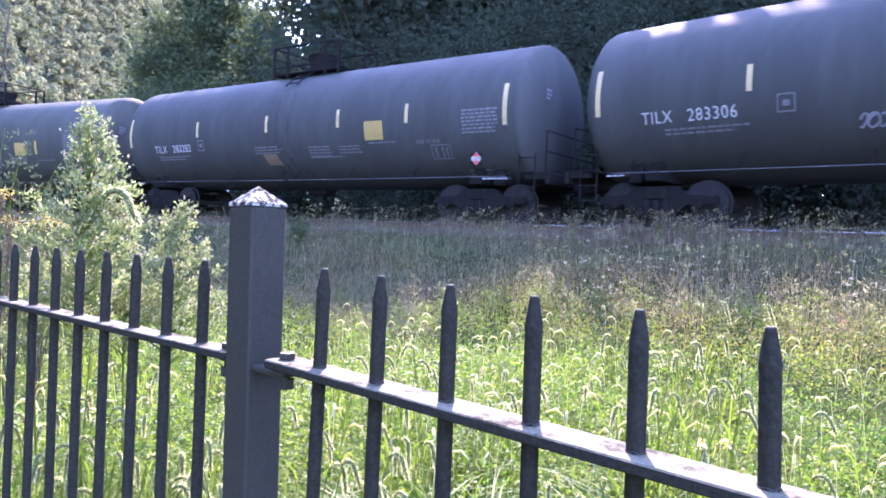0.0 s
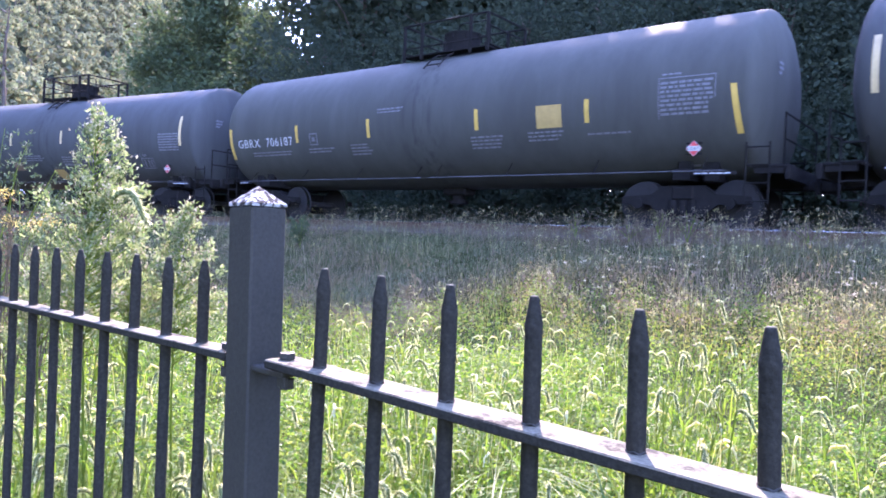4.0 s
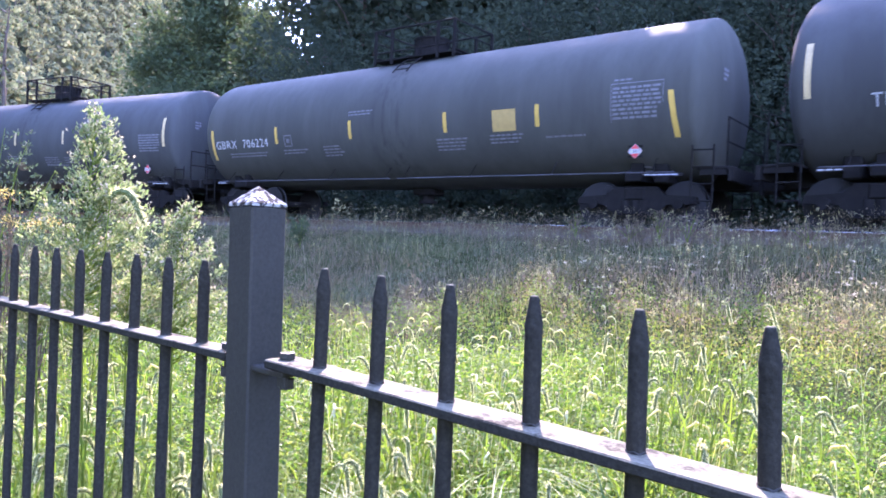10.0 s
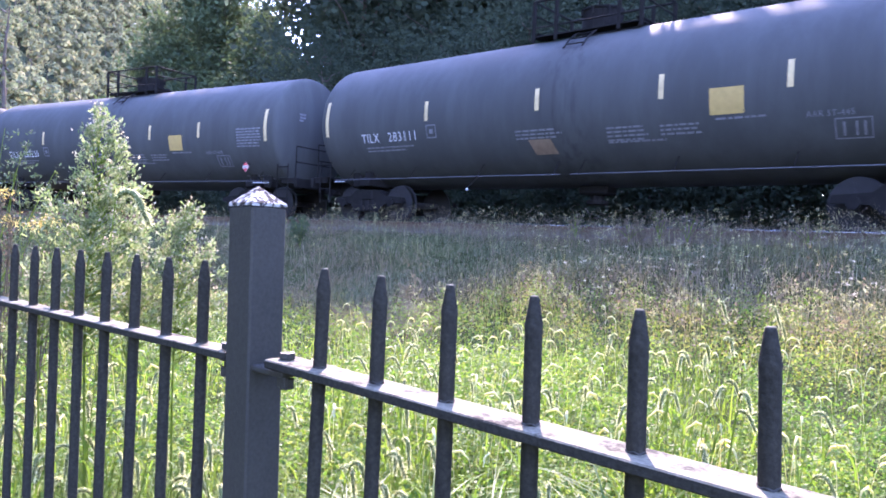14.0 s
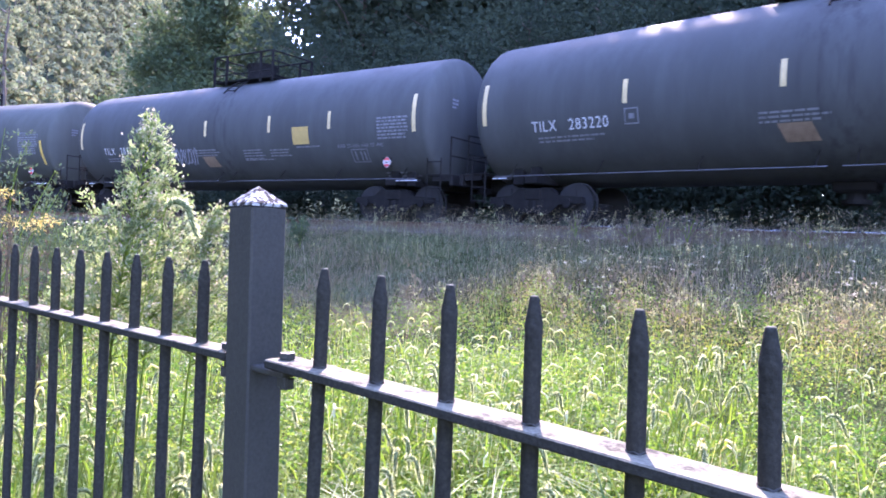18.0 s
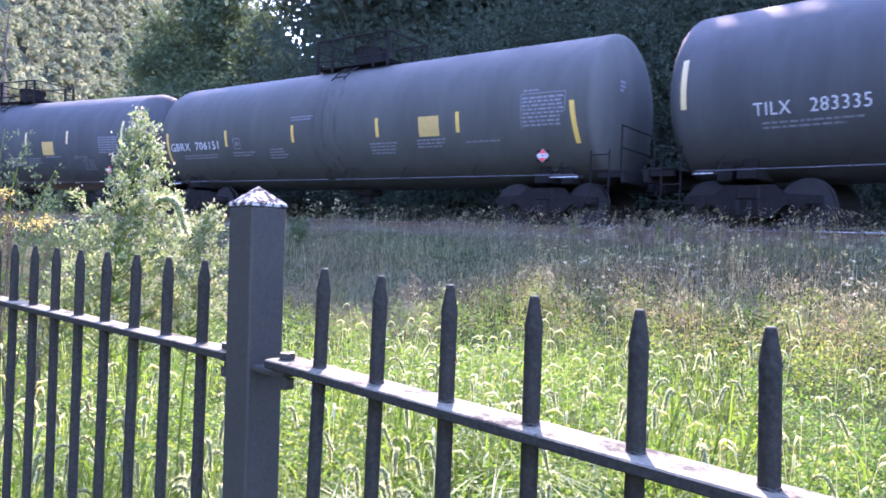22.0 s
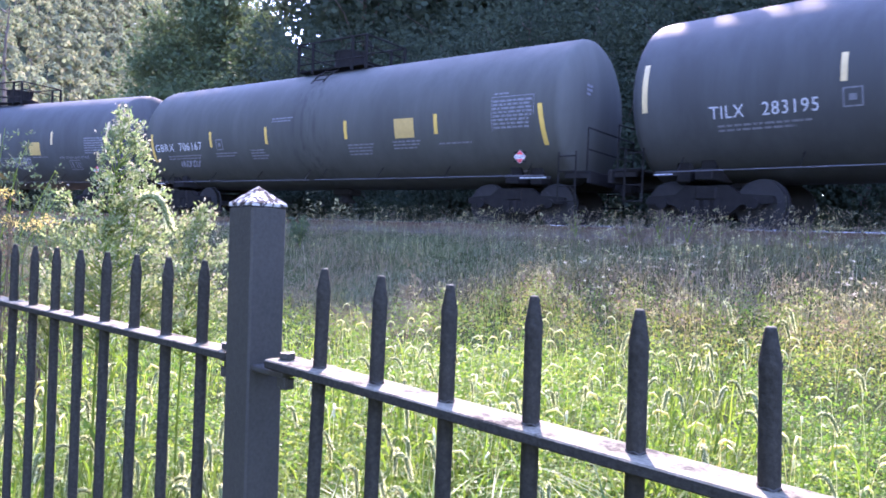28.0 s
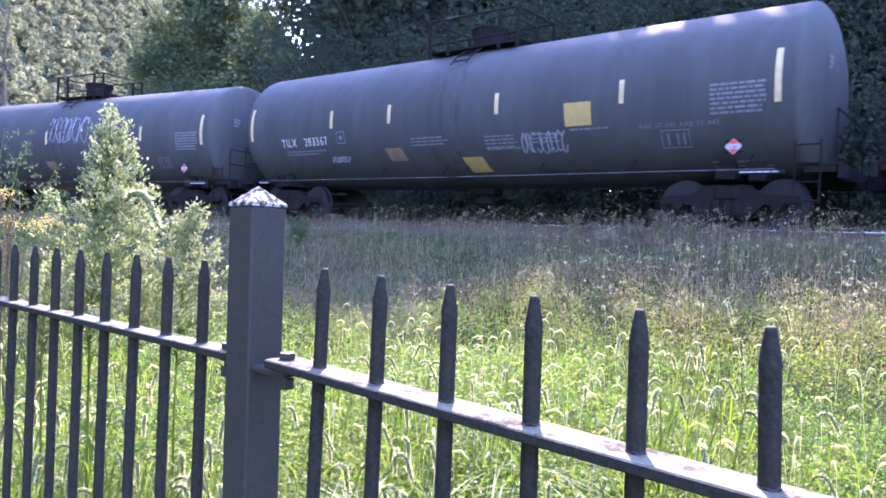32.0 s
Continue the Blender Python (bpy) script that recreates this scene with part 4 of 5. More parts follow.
    h = np.concatenate([h, rng.uniform(0.22, 0.46, len(V)) * (0.75 + 0.5 * clumps(V, rng, 0.9))])
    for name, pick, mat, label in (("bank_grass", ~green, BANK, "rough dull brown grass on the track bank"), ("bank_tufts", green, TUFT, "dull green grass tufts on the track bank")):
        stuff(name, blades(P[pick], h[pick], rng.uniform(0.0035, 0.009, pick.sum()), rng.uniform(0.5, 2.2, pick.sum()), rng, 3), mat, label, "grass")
    # seed stems over the bank, with small heads
    P, e, d = scatter(6000, rng, 5, 30, 1.6, 6.8)
    h = rng.uniform(0.30, 0.66, len(P))
    Q = np.repeat(P, 7, 0) + np.stack([rng.normal(0, 0.02, len(P) * 7), rng.normal(0, 0.02, len(P) * 7), np.repeat(h, 7) * rng.uniform(0.85, 1.0, len(P) * 7)], 1)
    stuff("seed_stems", join(blades(P, h, np.full(len(P), 0.003), rng.uniform(0.1, 1.0, len(P)), rng, 4), leaves(Q, rng.uniform(0.015, 0.035, len(Q)), rng, 0.0, 0.3)), DRY, "brown seed stems above the bank grass", "grass")
    # rank weeds along the near rail
    P, e, d = scatter(9000, rng, 9, 26, 1.15, 2.9)
    P = P[clumps(P, rng, 0.55) > -0.22]
    P[:, 2] += 0.03
    h = rng.uniform(0.25, 0.62, len(P))
    Q = np.repeat(P, 8, 0) + np.stack([rng.normal(0, 0.035, len(P) * 8), rng.normal(0, 0.035, len(P) * 8), np.repeat(h, 8) * rng.uniform(0.3, 1.0, len(P) * 8)], 1)
    stuff("rank_weeds", join(blades(P, h, np.full(len(P), 0.006), rng.uniform(0.2, 1.0, len(P)), rng, 4), leaves(Q, rng.uniform(0.02, 0.05, len(Q)), rng, 0.3, 0.45)), BANK, "tall straggling weeds growing beside the rail", "weeds")
    # broad weeds in the dry band, brown and green
    P, e, d = scatter(3600, rng, 5, 18, 4.6, 8.0)
    P = P[clumps(P, rng, 0.9) > -0.05]
    Q = np.repeat(P, 9, 0)
    Q = Q + np.stack([rng.normal(0, 0.05, len(Q)), rng.normal(0, 0.05, len(Q)), rng.uniform(0.08, 0.5, len(Q))], 1)
    stuff("bank_weeds", leaves(Q, rng.uniform(0.02, 0.055, len(Q)), rng, 0.4, 0.5), BANK, "dull leafy weeds at the foot of the bank", "weeds")
    # yellowing weeds where the sun first reaches the meadow
    P, e, d = scatter(15000, rng, 5, 16, 6.0, 9.2)
    keep = (e > sunlit(P[:, 0]) - 0.05 + rng.normal(0, 0.15, len(P))) & (e < sunlit(P[:, 0]) + 2.0)
    P = P[keep]
    Q = np.repeat(P, 10, 0)
    Q = Q + np.stack([rng.normal(0, 0.04, len(Q)), rng.normal(0, 0.04, len(Q)), rng.uniform(0.10, 0.40, len(Q))], 1)
    stuff("olive_weeds", leaves(Q, rng.uniform(0.012, 0.028, len(Q)), rng, 0.3, 0.5), OLIVE, "yellowing leafy weeds at the edge of the shade", "weeds")
    # white umbels
    P, e, d = scatter(640, rng, 4.5, 15, 3.4, 7.2)
    P = P[(P[:, 0] > -7.5) & (clumps(P, rng, 0.8) > 0.0)]
    h = rng.uniform(0.35, 0.62, len(P))
    Q = np.repeat(P, 12, 0) + np.stack([rng.normal(0, 0.02, len(P) * 12), rng.normal(0, 0.02, len(P) * 12), np.repeat(h, 12) + rng.normal(0, 0.006, len(P) * 12)], 1)
    stuff("white_umbels", leaves(Q, 0.021, rng, 0.8, 0.8), FLOWER, "small white flower heads on thin stalks", "wild flowers")
    stuff("umbel_stalks", blades(P, h, np.full(len(P), 0.005), np.full(len(P), 0.02), rng, 2), BANK, "thin stalks of the white flowers", "wild flowers")
    # a flattened tan patch
    P = np.array([spot(rng.normal(49.0, 2.2), rng.normal(9.6, 0.45)) for _ in range(1300)])
    stuff("flattened_grass", blades(P, rng.uniform(0.2, 0.42, len(P)), np.full(len(P), 0.008), rng.uniform(1.2, 2.4, len(P)), rng, 3), BANK, "flattened brown grass at the edge of the shade", "grass")
    # tall grass between the fence and the pale shrubs
    P = np.array([spot(rng.uniform(58, 81), rng.uniform(1.95, 2.7)) for _ in range(1500)])
    P = P[P[:, 1] > np.array([fence_y(x) for x in P[:, 0]]) + 0.08]
    stuff("tall_grass", blades(P, rng.uniform(0.3, 0.72, len(P)), rng.uniform(0.006, 0.011, len(P)), rng.uniform(0.3, 1.1, len(P)), rng, 5), GRASS, "tall sunlit grass behind the fence", "grass")
    # dried flower heads that catch the light at the edge of the shade
    P, e, d = scatter(17000, rng, 5, 16, 5.2, 8.8)
    keep = (P[:, 0] > -7.6) & (clumps(P, rng, 1.0) > -0.15) & (rng.uniform(0, 1, len(P)) < 1.15 - np.abs(e - sunlit(P[:, 0]) - 0.35))
    P = P[keep]
    h = rng.uniform(0.22, 0.48, len(P))
    Q = np.repeat(P, 10, 0) + np.stack([rng.normal(0, 0.014, len(P) * 10), rng.normal(0, 0.014, len(P) * 10), np.repeat(h, 10) + rng.normal(0, 0.012, len(P) * 10)], 1)
    stuff("dried_flower_heads", leaves(Q, rng.uniform(0.008, 0.020, len(Q)), rng, 0.2, 0.6), TAN, "dried straw-coloured flower heads catching the light", "wild flowers")
    stuff("dried_flower_stalks", blades(P, h, np.full(len(P), 0.003), rng.uniform(0.0, 0.25, len(P)), rng, 2), DRY, "thin dry stalks under the flower heads", "wild flowers")
    # brown seed heads in the shade of the bank
    P, e, d = scatter(4200, rng, 6, 22, 1.9, 6.0)
    P = P[clumps(P, rng, 0.7) > -0.05]
    h = rng.uniform(0.26, 0.60, len(P))
    Q = np.repeat(P, 9, 0) + np.stack([rng.normal(0, 0.02, len(P) * 9), rng.normal(0, 0.02, len(P) * 9), np.repeat(h, 9) + rng.normal(0, 0.02, len(P) * 9)], 1)
    stuff("brown_seed_heads", join(leaves(Q, rng.uniform(0.012, 0.028, len(Q)), rng, 0.2, 0.6), blades(P, h, np.full(len(P), 0.003), rng.uniform(0.0, 0.25, len(P)), rng, 2)), TAN, "brown and cream seed heads standing on the bank", "wild flowers")
    # straggling foxtail heads further off
    P, e, d = scatter(420, rng, 3.0, 9.0, 7.4)
    P = P[clumps(P, rng, 1.1) > -0.1]
    sets = []
    for p in P:
        a, h, L = rng.uniform(0, 6.28), rng.uniform(0.34, 0.56), rng.uniform(0.06, 0.11)
        c, s = math.cos(a), math.sin(a)
        stem = np.array([[0, 0, 0], [0.02 * c, 0.02 * s, h * 0.6], [0.05 * c, 0.05 * s, h]])
        head = np.array([[0.05 * c, 0.05 * s, h], [0.06 * c + 0.3 * L * c, 0.06 * s + 0.3 * L * s, h + 0.35 * L], [0.06 * c + 0.8 * L * c, 0.06 * s + 0.8 * L * s, h + 0.2 * L], [0.06 * c + L * c, 0.06 * s + L * s, h - 0.25 * L]])
        sets.append(tubes([stem + p, head + p], [[0.0015] * 3, [0.003, 0.0062, 0.0062, 0.002]], 4))
    stuff("foxtail_heads", join(*sets), SEED, "pale backlit foxtail seed heads", "grass")


def foxtail_meshes(seed, h, fat=1.0):
    """Stem, fuzzy head and leaves of one foxtail plant of height h, leaning to +x."""
    rng = np.random.default_rng(seed)
    L, lean = rng.uniform(0.085, 0.125) * fat, rng.uniform(0.05, 0.14)
    stem = np.array([[lean * q ** 1.6, 0, h * q] for q in np.linspace(0, 1, 6)])
    ang = 0.1 + (rng.uniform(2.65, 3.05) - 0.1) * np.clip(np.arange(9) / rng.uniform(2.6, 4.6), 0, 1)
    step = L / 8
    head = [stem[-1]]
    for a in ang[1:]:
        head.append(head[-1] + np.array([math.sin(a), 0, math.cos(a)]) * step)
    head = np.array(head)
    rad = np.array([0.0025, 0.0048, 0.0056, 0.0058, 0.0056, 0.0052, 0.0046, 0.0036, 0.0014]) * fat
    core = tubes([head], [rad], 6)
    t = rng.uniform(0.2, 7.8, 500)
    i = t.astype(int)
    f = (t - i)[:, None]
    P = head[i] * (1 - f) + head[i + 1] * f
    tan = head[i + 1] - head[i]
    tan /= np.linalg.norm(tan, axis=1)[:, None]
    out = rng.normal(size=(500, 3))
    out -= (out * tan).sum(1)[:, None] * tan
    out /= np.linalg.norm(out, axis=1)[:, None]
    way = out * 0.8 + tan * 0.6
    fuzz = leaves(P + out * 0.003 * fat, rng.uniform(0.006, 0.0125, 500) * fat, rng, 0, 0.075, 0.0, way * 4)
    foot = np.array([[0.0, 0, 0.04], [0.005, 0, h * 0.25], [0.015, 0, h * 0.45], [0.03, 0, h * 0.62]])
    b = blades(foot, np.array([0.36, 0.32, 0.28, 0.22]), np.array([0.011, 0.010, 0.009, 0.008]), np.array([0.8, 1.0, 1.1, 0.9]), rng, 7)
    return (np_mesh("stem", *tubes([stem], [[0.0016] * 6], 5), GRASS), np_mesh("seed_head", *core, SEED_CORE, True), np_mesh("leaf", *b, GRASS), np_mesh("bristles", *fuzz, SEED))


FOXTAILS = []


def build_foxtails():
    highs = (0.5, 0.58, 0.66, 0.74, 0.82, 0.9, 0.97, 1.03, 0.62, 0.7)
    kinds = [foxtail_meshes(40 + k, h) for k, h in enumerate(highs)] + [foxtail_meshes(60, 1.36, 1.7)]
    rng = random.Random(8)
    spots = [(71.0, 2.32, 10, 40), (26.5, 3.2, 7, 45), (23.1, 3.2, 7, 30), (22.0, 3.2, 6, 55), (15.3, 3.0, 7, 20), (25.4, 3.0, 5, 60), (26.2, 3.2, 3, 80), (27.6, 2.9, 3, -120),
             (29.9, 3.0, 4, 45), (23.4, 2.9, 3, -100), (19.1, 2.6, 3, 30), (17.5, 3.0, 4, 50), (39.2, 2.7, 9, 70), (42.0, 2.7, 9, 20), (45.2, 2.9, 4, -130), (46.7, 3.0, 3, 40),
             (47.9, 3.0, 3, 60), (48.8, 3.4, 4, 30), (50.5, 3.1, 3, 45), (52.7, 3.1, 3, 35), (40.5, 3.6, 4, 50), (55.8, 1.9, 2, 60), (51.9, 1.9, 9, 40)]
    spots += [(52.9, 1.75, 2, 50), (41.5, 1.8, 2, 30), (41.6, 1.95, 9, 60), (54.5, 1.85, 9, 25)]
    spots += [(rng.uniform(23.5, 31), rng.uniform(2.3, 3.2), rng.choice((3, 4, 5, 9)), rng.uniform(-120, 120)) for _ in range(13)]
    spots += [(rng.uniform(47, 54), rng.uniform(2.2, 3.6), rng.choice((1, 2, 8)), rng.uniform(-60, 60)) for _ in range(12)]
    spots += [(rng.uniform(24, 79), rng.uniform(1.7, 4.2), rng.choice((0, 0, 1, 8)), rng.uniform(-150, 150)) for _ in range(56)]
    spots += [(rng.uniform(58, 80), rng.uniform(1.9, 3.0), rng.choice((0, 1, 2, 8)), rng.uniform(-150, 150)) for _ in range(60)]
    spots += [(rng.uniform(20, 30), rng.uniform(2.0, 3.4), rng.choice((1, 2, 3, 9)), rng.uniform(-150, 150)) for _ in range(5)]
    for k, (b, d, sort, turn) in enumerate(spots):
        p = spot(b, d)
        if p.y < fence_y(p.x) + 0.15:
            continue
        plant = thing("foxtail_plant", "foxtail grass stalk with drooping backlit seed head", "grass plant", "foxtails along the fence")
        stem, head, leaf, fuzz = kinds[sort]
        link("stem", stem, plant)
        link("leaf", leaf, plant)
        link("bristle_fringe", fuzz, link("seed_head", head, plant), "pale backlit bristles")
        plant.matrix_basis = Matrix.Translation(p) @ Matrix.Rotation(radians(turn), 4, "Z")
        if k < 40:
            FOXTAILS.append((plant, p.copy(), turn, k))


SHRUBS = []


def shrub(name, label, p, height, spread, n_stem, n_leaf, size, mat, seed, taper=1.0, tip=None, category="shrub", twig=GRASS):
    rng = np.random.default_rng(seed)
    top = thing(name, label, category, at=Matrix.Translation(p))
    paths, rads, P = [], [], []
    for k in range(n_stem):
        a = rng.uniform(0, 6.28)
        reach = spread * rng.uniform(0.1, 1.0)
        hgt = height * (1 - 0.55 * (reach / spread) ** 1.3 * taper) * rng.uniform(0.85, 1.03)
        q = np.linspace(0, 1, 7)
        pts = np.stack([np.cos(a) * reach * q ** 1.4 + rng.normal(0, 0.012, 7) * q, np.sin(a) * reach * q ** 1.4 + rng.normal(0, 0.012, 7) * q, hgt * q], 1)
        paths.append(pts)
        rads.append(0.0065 * (1 - 0.75 * q) * max(1, height / 1.4))
        for _ in range(n_leaf):
            t = rng.uniform(0.18, 1.0) ** 0.75 * 5.99
            i = int(t)
            c = pts[i] * (1 - (t - i)) + pts[i + 1] * (t - i)
            P.append(c + rng.normal(0, 1, 3) * spread * 0.16 * (1.1 - 0.75 * t / 6))
    P = np.array(P)
    P[:, 2] = np.maximum(P[:, 2], 0.05)
    for one, r1 in zip(paths, rads):
        link("stem", np_mesh("stem", *tubes([one], [r1], 5), twig), top)
    # sprays: small rosettes of leaves at each twig end
    Q = np.repeat(P, 6, 0) + rng.normal(0, size * 0.35, (len(P) * 6, 3))
    way = rng.normal(size=(len(Q), 3))
    way[:, 2] = np.abs(way[:, 2]) + 0.4
    link("foliage", np_mesh("foliage", *leaves(Q, rng.uniform(0.6, 1.25, len(Q)) * size, rng, 0.1, 0.36, 0.2, way), mat), top)
    if tip is not None:
        for one in paths:
            R = one[-1] + rng.normal(0, 1, (130, 3)) * np.array([0.036, 0.036, 0.022])
            link("blossom", np_mesh("blossom", *leaves(R, rng.uniform(0.008, 0.018, len(R)), rng, 0.0, 0.7), tip), top)
    return top


def cone_shrub(label, p, height, spread, low, n_spray, seed):
    """A pointed bushy weed: a leader, rising twigs, a spray of leaves and buds at each twig's end."""
    rng = np.random.default_rng(seed)
    top = thing("flowering_shrub", label, "shrub", "pale shrubs behind the fence", Matrix.Translation(p))
    q = np.linspace(0, 1, 9)
    lead = np.stack([0.02 * np.sin(q * 5 + seed), 0.02 * np.cos(q * 4), height * 0.97 * q], 1)
    paths, rads, P, W, B = [lead], [0.007 * (1 - 0.8 * q)], [], [], []
    for _ in range(n_spray):
        z = low + (height - low) * (1 - rng.uniform() ** 0.7)
        r = min(spread, 0.03 + 0.46 * (height - z)) * rng.uniform(0.15, 1.0) ** 0.6
        a = rng.uniform(0, 6.28)
        end = np.array([math.cos(a) * r, math.sin(a) * r, z])
        st = np.array([0, 0, max(0.05, z - 0.05 - r * 0.55)])
        st[0], st[1] = np.interp(st[2], lead[:, 2], lead[:, 0]), np.interp(st[2], lead[:, 2], lead[:, 1])
        w = np.linspace(0, 1, 5)[:, None]
        arc = st * (1 - w) + end * w - np.array([0, 0, 0.12 * r]) * (w * (1 - w) * 4)
        paths.append(arc)
        rads.append(0.0020 * (1.15 - w[:, 0]))
        out = end - st
        out /= np.linalg.norm(out) + 1e-6
        for i in range(42):
            f = rng.uniform(0.90, 1.06) if i < 34 else rng.uniform(0.4, 0.88)
            P.append(st + (end - st) * f + rng.normal(0, 0.010 if i < 34 else 0.004, 3))
            W.append(out * 0.8 + rng.normal(0, 0.75, 3) + np.array([0, 0, 0.35]))
        if rng.uniform() < 0.8:
            for _ in range(10):
                B.append(end + rng.normal(0, 0.013, 3) + np.array([0, 0, 0.012]))
    P, W, B = np.array(P), np.array(W), np.array(B)
    link("stem", np_mesh("stem", *tubes(paths, rads, 4), GRASS), top)
    link("foliage", np_mesh("foliage", *leaves(P, rng.uniform(0.010, 0.021, len(P)), rng, 0.0, 0.42, 0.2, W), SHRUB), top)
    link("blossom", np_mesh("blossom", *leaves(B, rng.uniform(0.007, 0.014, len(B)), rng, 0.0, 0.6), BUDS), top)
    return top


def build_shrubs():
    for label, at, h, sp, low, k, seed, much in (
            ("tall pale green bushy weed with whitish buds, swaying", spot(70.8, 2.75), 1.675, 0.25, 0.98, 175, 21, 1.0),
            ("shorter pale green bushy weed with whitish buds", spot(64.8, 2.9), 1.38, 0.26, 0.92, 110, 22, 0.75),
            ("low pale green bushy weed with whitish buds", spot(68.0, 2.85), 1.20, 0.24, 0.88, 42, 23, 0.7),
            ("low pale green bushy weed with whitish buds", spot(73.5, 2.8), 1.14, 0.24, 0.85, 34, 24, 0.7)):
        s = cone_shrub(label, at, h, sp, low, k, seed)
        SHRUBS.append((s, s.location.copy(), much))
    for b, d, h, sp, seed in ((76.0, 5.2, 1.46, 0.16, 31), (73.7, 5.6, 1.48, 0.08, 32)):
        shrub("goldenrod", "goldenrod with yellow blooms at the meadow's edge", spot(b, d), h, sp, 2, 18, 0.026, BROWN, seed, 0.3, GOLD, "wild flower", BROWN)
    for b, d, h, sp, seed in ((76.4, 4.7, 1.66, 0.20, 61), (75.3, 5.0, 1.30, 0.30, 62), (73.6, 5.2, 1.24, 0.30, 63), (77.6, 4.9, 1.5, 0.3, 64)):
        shrub("browning_weed", "straggling weed with browning leaves beyond the fence", spot(b, d), h, sp, 6, 11, 0.026, BROWN, seed, 0.5, None, "weed", BROWN)
    for b, d, h, sp, seed in ((71.5, 8.5, 1.5, 0.8, 41), (74.5, 9.5, 1.8, 1.0, 42), (69.0, 10.0, 1.2, 0.8, 43), (77.0, 8.0, 2.2, 1.0, 44), (56.0, 15.5, 0.70, 0.40, 45), (28.6, 12.9, 0.60, 0.30, 46), (26.6, 12.6, 0.60, 0.35, 47), (24.6, 12.6, 0.36, 0.3, 48), (34.8, 14.0, 0.55, 0.35, 49), (18.5, 12.0, 0.40, 0.4, 50), (30.8, 13.2, 0.35, 0.3, 51)):
        shrub("bush", "dull green bush on the track bank", spot(b, d), h, sp, 12, 34 if b > 50 else 9, 0.042 if b > 50 else 0.035, TREE if b > 50 else BANK, seed, 0.6, None, "bush")


# ---- trees ----
def tree(name, label, p, height, width, mat, seed, n_clump=70, n_leaf=170, size=0.2, bare=0.22):
    rng = np.random.default_rng(seed)
    top = thing(name, label, "tree", "trees behind the track", Matrix.Translation(p))
    q = np.linspace(0, 1, 8)
    trunk = np.stack([rng.normal(0, 0.12, 8).cumsum() * q, rng.normal(0, 0.12, 8).cumsum() * q, height * 0.9 * q - 0.2], 1)
    r0 = 0.012 * height + 0.05
    paths, rads, C = [trunk], [r0 * (1 - 0.85 * q)], []
    for k in range(n_clump):
        t = rng.uniform(bare, 1.0)
        c = np.array([np.interp(t * 0.9, q, trunk[:, 0]), np.interp(t * 0.9, q, trunk[:, 1]), height * t])
        prof = math.sin(math.pi * min(1, (t - bare) / (1 - bare) * 0.82 + 0.18)) ** 0.7
        a, rr = rng.uniform(0, 6.28), width / 2 * prof * rng.uniform(0.35, 1.05)
        end = c + np.array([math.cos(a) * rr, math.sin(a) * rr, rng.uniform(-0.02, 0.06) * height])
        C.append(end)
        if k % 3 == 0:
            st = np.array([c[0], c[1], max(height * bare * 0.7, c[2] - rr * 0.6)])
            w = np.linspace(0, 1, 5)[:, None]
            paths.append(st * (1 - w) + end * w + rng.normal(0, 0.08, (5, 3)))
            rads.append(r0 * 0.28 * (1 - 0.8 * w[:, 0]))
    link("trunk", np_mesh("trunk", *tubes(paths, rads, 5), BARK, True), top)
    C = np.array(C)
    spread = width * 0.085 + 0.25
    L = np.repeat(C, n_leaf, 0)
    off = rng.normal(0, 1, L.shape) * np.repeat(rng.uniform(0.6, 1.35, len(C)), n_leaf)[:, None] * spread * np.array([1, 1, 0.72])
    link("crown", np_mesh("crown", *leaves(L + off, size * rng.uniform(0.6, 1.4, len(L)), rng, 0.25, 0.6), mat), top)


